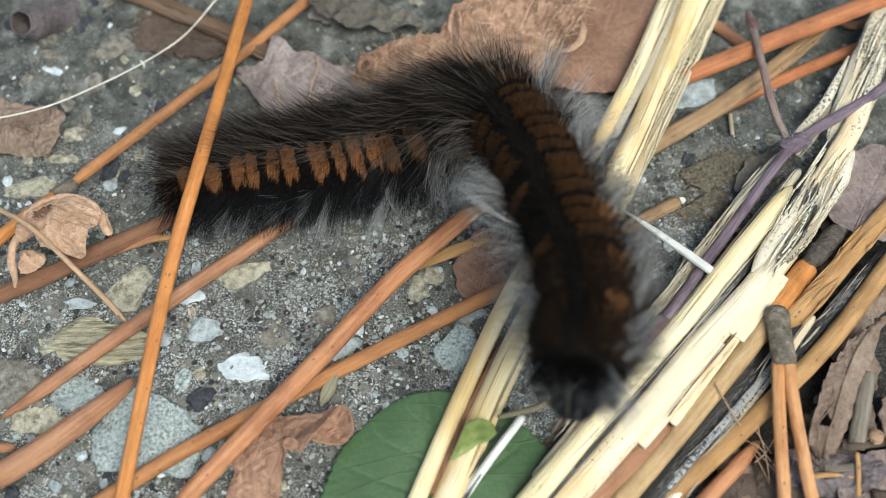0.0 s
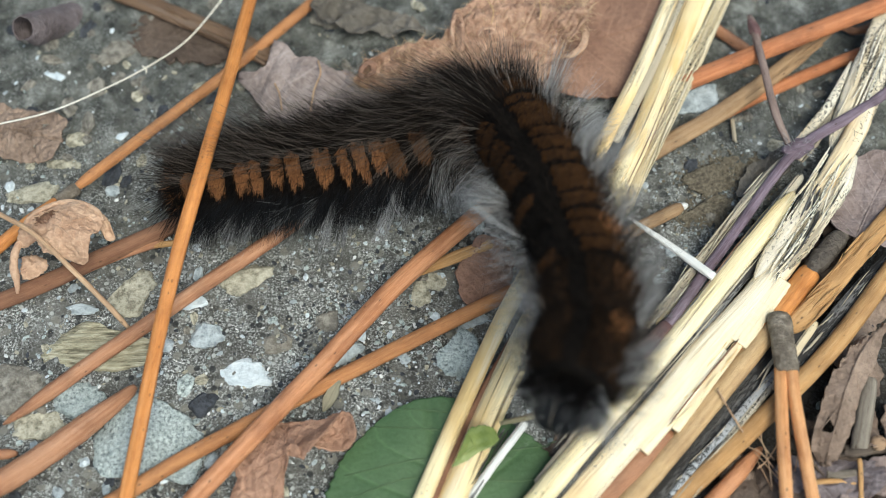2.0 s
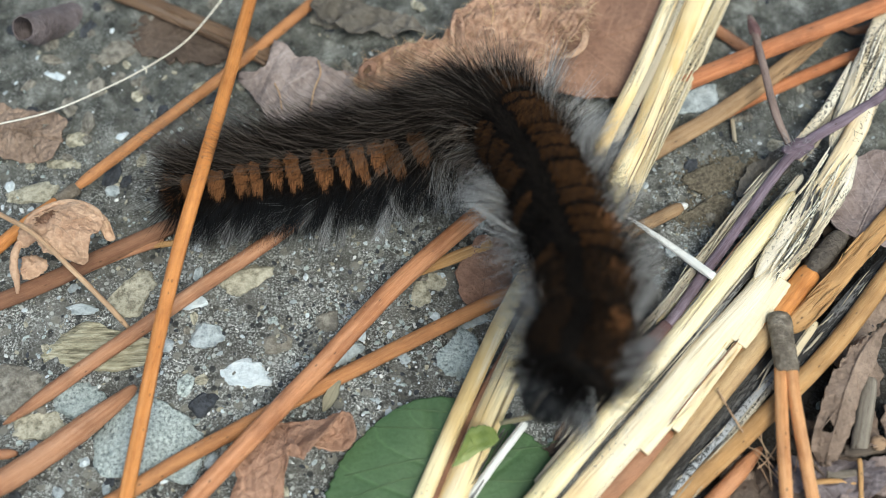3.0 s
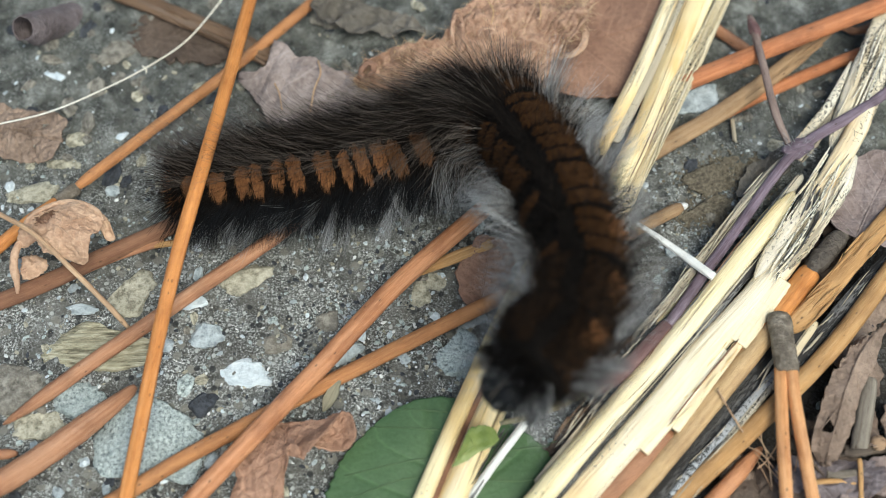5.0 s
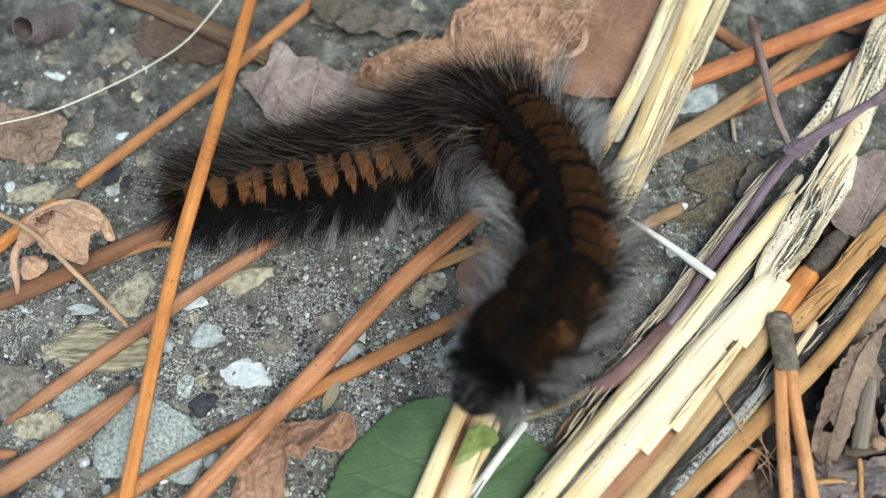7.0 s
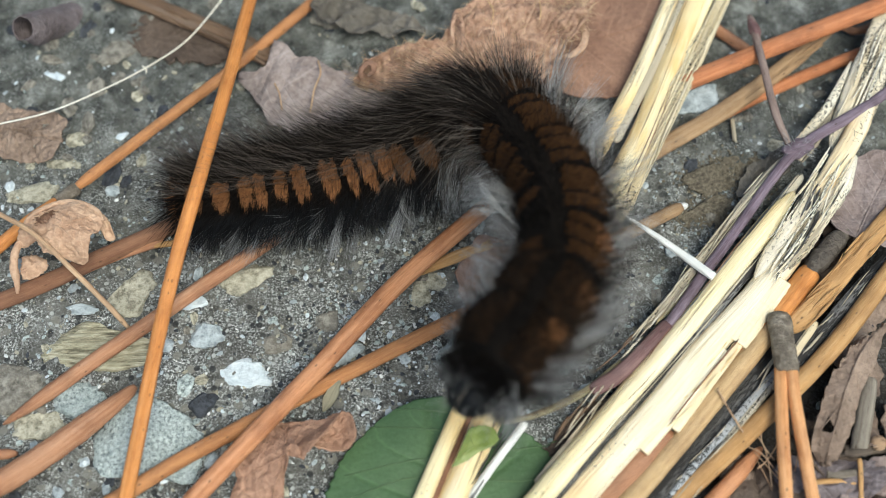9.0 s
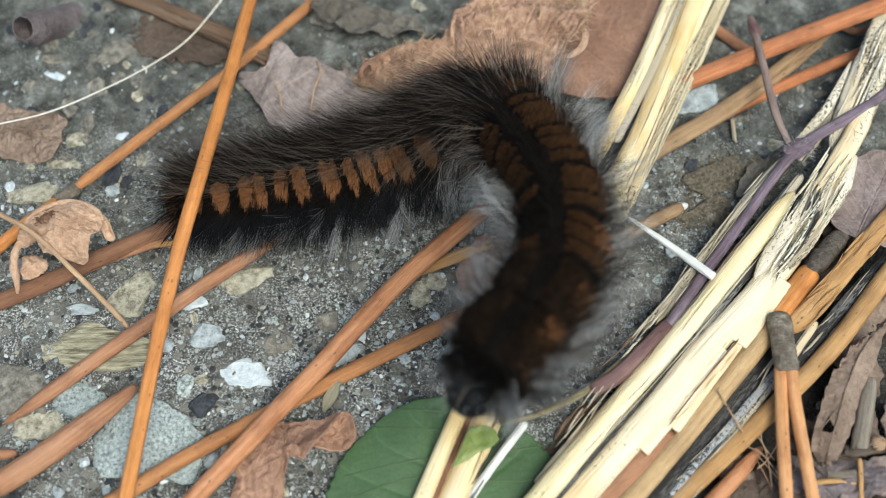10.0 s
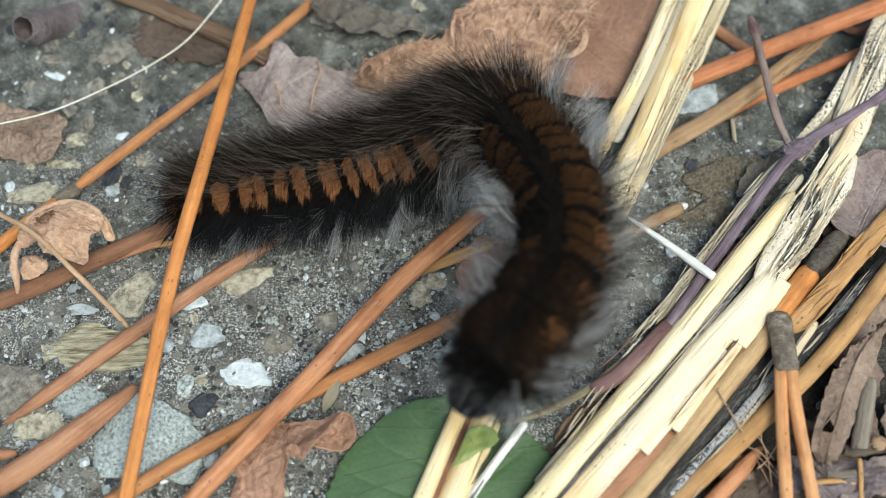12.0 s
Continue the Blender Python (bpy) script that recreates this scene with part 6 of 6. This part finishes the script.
def body_poses(points):
    """The poses of the segments, from the tail, and of the head."""
    dense = spline(points, 400)
    tan = np.gradient(dense, axis=0)
    out = []
    for i in range(SEGMENTS + 1):
        f = (i + 0.55) / (SEGMENTS + 0.75)
        k = min(int(f * 399), 398)
        lo, hi = max(k - 14, 0), min(k + 14, 399)
        x = Vector(dense[hi] - dense[lo]).normalized()
        mid = Vector(dense[k])
        w = min(max((f - 0.16) / 0.38, 0), 1)
        w = w * w * (3 - 2 * w)
        z = Vector((0, 0.42, 0.91)).lerp(Vector((-0.32, -0.30, 0.90)), w)
        z = (z - x * z.dot(x)).normalized()
        y = z.cross(x)
        m = Matrix((x, y, z)).transposed().to_4x4()
        m.translation = mid
        out.append(m)
    return out


def on_body(r, n, half, radius, lo, hi, mirror=True, pinch=0.10):
    """n places on a segment's barrel with angles from the back, lo to hi degrees, to either side."""
    x = r.uniform(-half, half, n)
    a = np.radians(r.uniform(lo, hi, n)) * (np.where(r.rand(n) < 0.5, -1, 1) if mirror else 1)
    rad = radius * (1 - pinch * (np.abs(x) / half) ** 2.5)
    out = np.stack([np.zeros(n), -np.sin(a), np.cos(a)], axis=1)
    return np.stack([x, out[:, 1] * rad, out[:, 2] * rad], axis=1), out, a


def barrel(radius, half, k=24):
    xs = np.array([-1.12, -1.0, -0.8, -0.4, 0, 0.4, 0.8, 1.0, 1.12]) * half
    size = np.array([0.72, 0.86, 0.95, 1, 1.01, 1, 0.95, 0.86, 0.72]) * radius
    verts, faces = [], []
    for x, s in zip(xs, size):
        for j in range(k):
            a = 2 * math.pi * j / k
            verts.append((x, s * math.sin(a), s * math.cos(a)))
    n = len(xs)
    faces = [(i * k + j, (i + 1) * k + j, (i + 1) * k + (j + 1) % k, i * k + (j + 1) % k) for i in range(n - 1) for j in range(k)]
    faces += [tuple(range(k)), tuple(range((n - 1) * k + k - 1, (n - 1) * k - 1, -1))]
    return verts, faces


def body_segment(parent, i, radius, half):
    """One ring of the body: black skin, orange flank fur, dark back fur, long brown hair and silver side hair."""
    r = np.random.RandomState(500 + i)
    seg = link("body_segment", *barrel(radius * (0.94 if i > 9 else 1.0), half), SKIN, parent)
    front = i / (SEGMENTS - 1)
    rear_less = 1.0 if i >= 5 else 0.0
    # orange velvet in two broken bars on each flank
    bars = []
    for c in () if i >= 11 else ((-0.66, 0.0, 0.66) if rear_less or i % 2 else (-0.52, 0.45)):
        for sgn in (-1, 1):
            if (i == 5 and c < 0.5) or (i > 4 and sgn > 0 and r.rand() < 0.4):
                continue
            bars.append((c, sgn, (r.uniform(0.19, 0.28) if rear_less else r.uniform(0.18, 0.235) if i % 2 else r.uniform(0.24, 0.31)), r.uniform(64, 76) + 6 * rear_less, r.uniform(25, 30) - 12 * rear_less + (20 if i < 6 and sgn < 0 else 0), r.normal(0, 0.04 - 0.02 * rear_less), r.uniform(-0.1, 0.2) * (1 - 0.8 * rear_less), r.uniform(0.2, 0.5)))

    def barred(x, a):
        """Which places on the barrel lie in an orange bar."""
        deg, flank = np.degrees(np.abs(a)), np.sign(a)
        out = np.zeros(len(x), bool)
        for c, sgn, w, low, high, shift, slant, wave in bars:
            lean = (deg - 45) / 160 * slant
            edge = (0.03 - 0.015 * rear_less) * np.sin(deg * wave + i) - 0.003 * np.clip(deg - 52, 0, 40) * (1 - rear_less)
            out |= (flank == sgn) & (np.abs(x / half - c - shift - lean) < w + edge) & (deg < low + 5 * np.sin(x * 6)) & (deg > high + 3 * np.sin(x * 5))
        return out

    x, out, a = on_body(r, 7000, half * 1.0, radius, 10, 84, True, 0.2 if i > 9 else 0.10)
    inside = barred(x[:, 0], a) if i < 11 else r.rand(len(x)) < 0.4
    roots, o = x[inside], out[inside]
    m = len(roots)
    way = o * 0.9 + np.array((-0.10 + 0.06 * rear_less, 0, -0.6)) + r.normal(0, 0.09 - 0.03 * rear_less, (m, 3))
    data = hairs(roots, way, r.uniform(0.75, 1.25, m) * (1 - 0.4 * rear_less), 0.034, np.array((-0.06, 0, -0.2))[None] * np.ones((m, 1)), 600 + i, 2)
    link("flank_fur", *data, FUR_UMBER if i >= 11 else FUR_RUST if i >= 5 else FUR_TAWNY if i == 4 else FUR_ORANGE, seg, "short dark umber fur" if i >= 11 else "short dark rust fur in bars" if i >= 5 else "short orange-brown velvety fur in bars", smooth=False)
    if i in (10, 11, 12):
        m, low = {10: (60, 50), 11: (34, 38), 12: (80, 30)}[i]
        roots, o, a = on_body(r, m, half * 0.45, radius, low, low + 24, False)
        roots, o = roots * np.array((1, -1, 1)) - np.array((1.4 if i == 12 else 0.0, 0, 0)), o * np.array((1, -1, 1))
        data = hairs(roots, o + r.normal(0, 0.3, (m, 3)), r.uniform(0.8, 1.5, m), 0.034, np.zeros((m, 3)), 640 + i, 2)
        link("bright_tuft", *data, FUR_ORANGE, seg, "small bright orange tuft", smooth=False)
    # short black fur between the bars and all round
    roots, o, a = on_body(r, 3400, half * 1.1, radius, 0, 150, True, 0.2 if i > 9 else 0.10)
    free = ~barred(roots[:, 0], a)
    roots, o = roots[free], o[free]
    m = len(roots)
    way = o * 0.9 + np.array((-0.2 + 0.15 * rear_less, 0, -0.25)) + r.normal(0, 0.2, (m, 3))
    data = hairs(roots, way, r.uniform(0.6, 1.3, m) * (1 - 0.35 * rear_less), 0.03, np.array((-0.15, 0, -0.1))[None] * np.ones((m, 1)), 700 + i, 2)
    link("black_fur", *data, FUR_DARK, seg, "short black fur", smooth=False)
    # long brown hair: thick on the ridge of the back, thin elsewhere
    roots, o, a = on_body(r, int(1050 - (760 + 100 * front) * (i > 6)), half * 1.1, radius, 0, 7 if i > 6 else 30 if i > 4 else 23)
    more, o2, a2 = on_body(r, 900 if 4 < i < 7 else 420 if i > 6 else 300, half * 1.1, radius, 14 if i > 6 else 19, 125)
    roots, o = np.vstack([roots, more]), np.vstack([o, o2])
    m = len(roots)
    way = o * 1.0 + np.array((-0.7 + 0.4 * (i > 6), 0, 0.0)) + r.normal(0, 0.24 + 0.2 * (i > 6), (m, 3))
    data = hairs(roots, way, r.uniform(1.8, 6.4, m) * (1.0 - 0.62 * front) * (0.6 if i > 6 else 1.0) * (0.62 if i == 0 else 0.78 if i < 3 else 1.0), 0.016, np.array((-0.25, 0, -0.05))[None] + r.normal(0, 0.08, (m, 3)), 800 + i, 3)
    link("back_hair", *data, FUR_BROWN, seg, "long dark brown hair along the back", smooth=False)
    # dark belly hair that hangs down to the ground
    m = 2400 if i < 6 else 1000
    roots, o, a = on_body(r, m, half * 1.1, radius, 84, 150)
    way = o + np.array((-0.3, 0, -0.15)) + r.normal(0, 0.3, (m, 3))
    data = hairs(roots, way, r.uniform(1.0, 4.0, m) * (1.2 if 3 < i < 6 else 1.0), 0.018, np.array((-0.15, 0, -0.15))[None] + r.normal(0, 0.12, (m, 3)), 870 + i, 3)
    link("belly_hair", *data, FUR_SMOKE, seg, "long blackish belly hair", smooth=False)
    # sparse paler guard hair that stands out past the rest
    m = 290 if 4 <= i <= 6 else 120 if i > 6 else 190
    roots, o, a = on_body(r, m, half * 1.1, radius, 58 if i > 6 else 0, 95 if i > 4 else 64 if i == 4 else 48)
    way = o + np.array((-0.55, 0, 0.05)) + r.normal(0, 0.22, (m, 3))
    data = hairs(roots, way, r.uniform(4.2, 8.0, m) * (1.0 - 0.5 * front), 0.017, np.array((-0.2, 0, -0.08))[None] + r.normal(0, 0.08, (m, 3)), 850 + i, 4)
    link("guard_hair", *data, FUR_TIP, seg, "sparse pale brown guard hair", smooth=False)
    # silver side hair in loose tufts, each tuft swept its own way
    roots, ways, size, bends = [], [], [], []
    for flank in (-1, 1):
        lush = 2.4 if (flank > 0 and 4 <= i <= 8) or 7 <= i <= 8 else 0.8 if flank > 0 and i == 3 else 0.35 if flank > 0 and i in (1, 2) else 0.0
        for k in range(7):
            m = int(r.choice((3, 6, 10, 26) if i > 3 else (3, 8, 30, 60)) * ((0.6 + 2.0 * front) * (0.2 if flank < 0 and i < 7 else 0.9 if flank > 0 and 7 < i < 9 else 0.8 if flank > 0 and i > 8 else 1.0) + lush))
            x0, a0 = (k - 3) / 3.2 * half + r.normal(0, 0.3), r.uniform(92, 132) - 22 * front + (24 if i < 5 else 0)
            x = x0 + r.normal(0, 0.26 if i > 3 else 0.2, m)
            a = np.radians(a0 + r.normal(0, 8, m)) * flank
            o = np.stack([np.zeros(m), -np.sin(a), np.cos(a)], axis=1)
            roots.append(np.stack([x, o[:, 1] * radius * 0.96, o[:, 2] * radius * 0.96], axis=1))
            ways.append(o + np.array((-0.65 if i < 6 else -0.35, 0, -0.05)) + r.normal(0, 0.42, 3) + r.normal(0, 0.10, (m, 3)))
            size.append(r.uniform(0.5, 1.0, m) * r.uniform(3.2, 6.0) * (1 + 0.2 * front + 0.15 * (4 <= i <= 9)))
            bends.append(np.array((-0.2, 0, -0.2)) + r.normal(0, 0.16, 3) + r.normal(0, 0.06, (m, 3)))
    roots, ways, size, bends = np.vstack(roots), np.vstack(ways), np.concatenate(size), np.vstack(bends)
    data = hairs(roots, ways, size, 0.019, bends, 900 + i, 5)
    link("side_hair", *data, FUR_ASH if i < 7 else FUR_GREY, seg, "long silver-grey side hair", smooth=False)
    return seg


def tail_cap(seg, radius, half):
    """The rounded, tufted end of the body."""
    v, f = pebble_data(82, 1.0, 0.1, 3)
    link("tail_end", v * np.array((1.9, radius * 0.88, radius * 0.86)) + np.array((-half, 0, 0)), f, SKIN, seg)
    r = np.random.RandomState(83)
    for name, paint, m, low, high, label in (("tail_fur", FUR_DARK, 900, 0.8, 1.6, "black fur on the tail"), ("tail_hair", FUR_BROWN, 420, 2.0, 5.0, "long brown tail hair"), ("tail_tuft", FUR_ORANGE, 240, 0.9, 1.4, "sparse orange tail fur")):
        d = r.normal(0, 1, (m, 3))
        d[:, 0] = -np.abs(d[:, 0])
        d /= np.linalg.norm(d, axis=1)[:, None]
        data = hairs(d * np.array((1.85, radius * 0.86, radius * 0.84)) + np.array((-half, 0, 0)), d + r.normal(0, 0.2, (m, 3)), r.uniform(low, high, m), 0.026, np.array((-0.1, 0, -0.2))[None] * np.ones((m, 1)), 84, 3)
        link(name, *data, paint, seg, label, smooth=False)


def head(parent):
    """Small round black head, sunk in a collar of dark and silver hair."""
    bm = bmesh.new()
    bmesh.ops.create_uvsphere(bm, u_segments=28, v_segments=18, radius=1.0)
    for v in bm.verts:
        x, y, z = v.co
        cleft = 0.12 * math.exp(-(y / 0.16) ** 2) * max(z + x * 0.7, 0)
        v.co = Vector((x * 2.1, y * 2.2, z * 2.1)) * (1 - cleft)
    verts, faces = [tuple(v.co) for v in bm.verts], [tuple(v.index for v in f.verts) for f in bm.faces]
    bm.free()
    ob = link("head", verts, faces, HEAD, parent, "small round black head")
    r = np.random.RandomState(31)
    row = np.array([(2.1 * math.sin(k), 0.0, 2.1 * math.cos(k) * 0.9) for k in np.linspace(-0.5, 1.3, 10)])
    d = sweep(row, 0.07, 0.06, "round", 6, 24, (0.5, 0.4), 0, 0.1, 3, 0, 0.4)
    link("suture", *d[:2], TWIG, ob, "pale seam down the head", d[2])
    m = 90
    d = r.normal(0, 1, (m, 3))
    d[:, 0] = np.abs(d[:, 0]) * 0.8 - 0.3
    d /= np.linalg.norm(d, axis=1)[:, None]
    data = hairs(d * np.array((2.0, 2.1, 2.0)), d + r.normal(0, 0.3, (m, 3)), r.uniform(0.8, 2.6, m), 0.02, r.normal(0, 0.15, (m, 3)), 32, 3)
    link("bristles", *data, FUR_GREY, ob, "pale grey bristles", smooth=False)

    def collar(name, paint, label, m, low, high, short, long, seed, clump, left=0.5):
        """A ring of hair behind the head that flares forwards, in clumps; left: the share on its left side."""
        a = r.uniform(low, high, m) * np.where(r.rand(m) < left, -1, 1)
        a = a + clump * np.sin(a * 9.0)
        o = np.stack([np.zeros(m), -np.sin(a), np.cos(a)], axis=1)
        roots = o * r.uniform(1.9, 3.3, m)[:, None] + np.stack([r.uniform(-2.6, -0.4, m), np.zeros(m), np.zeros(m)], axis=1)
        data = hairs(roots, o * 0.75 + np.array((0.75, 0, 0)) + r.normal(0, 0.22, (m, 3)), r.uniform(short, long, m), 0.024, r.normal(0, 0.13, (m, 3)) + np.array((0.1, 0, -0.08)), seed, 4)
        link(name, *data, paint, ob, label, smooth=False)

    collar("collar_hair", FUR_DARK, "black hair behind the head", 2600, 0.0, 3.1, 0.6, 2.0, 33, 0.03)
    collar("brow_hair", FUR_SMOKE, "smoky hair over the head", 50, 0.0, 1.2, 2.0, 3.0, 35, 0.1)
    collar("cheek_hair", FUR_ASH, "silver hair beside the head", 150, 0.8, 2.1, 1.8, 4.2, 34, 0.17, 0.75)
    return ob


def proleg(seg, side, radius):
    """A stubby clasping foot under a segment."""
    v, f = pebble_data(81, 1.0, 0.15, 2)
    v = v * np.array((0.8, 0.7, 1.25)) + np.array((0, side * 1.5, -radius * 0.95))
    link("proleg", v, f, SKIN, seg)


def true_leg(seg, side, radius):
    d = sweep([(0.2, side * 1.6, -radius * 0.75), (0.7, side * 2.0, -radius * 1.05), (1.2, side * 1.7, -radius * 1.35)], 0.7, 0.7, "round", 8, 10, (1, 0.3), 0, 0, 2, 0, 0.7)
    link("leg", d[0], d[1], SKIN, seg)


CATERPILLAR = tagged(new("caterpillar"), "furry black and orange caterpillar with silver side hair, front raised", "caterpillar")
FOOT = Vector((-16.0, 8.0, 0.0))
CATERPILLAR.location = FOOT * MM
BODY = []
for place in range(SEGMENTS):
    part_ob = body_segment(CATERPILLAR, place, RADII[place], 2.75)
    if place in (0, 3, 4, 5, 6):
        for way_out in (-1, 1):
            proleg(part_ob, way_out, RADII[place])
    if place >= SEGMENTS - 3:
        for way_out in (-1, 1):
            true_leg(part_ob, way_out, RADII[place])
    if place == 0:
        tail_cap(part_ob, RADII[0], 2.75)
    BODY.append(part_ob)
BODY.append(head(CATERPILLAR))


def motions():
    """The body bends at its middle, and the raised front swings and gropes about."""
    rows = [[] for _ in BODY]
    for t, points in SPINES:
        for i, m in enumerate(body_poses(points)):
            m = m.copy()
            m.translation = (m.translation - FOOT) * MM
            rows[i].append((t, m))
    for ob, way in zip(BODY, rows):
        walk(ob, way)

motions()
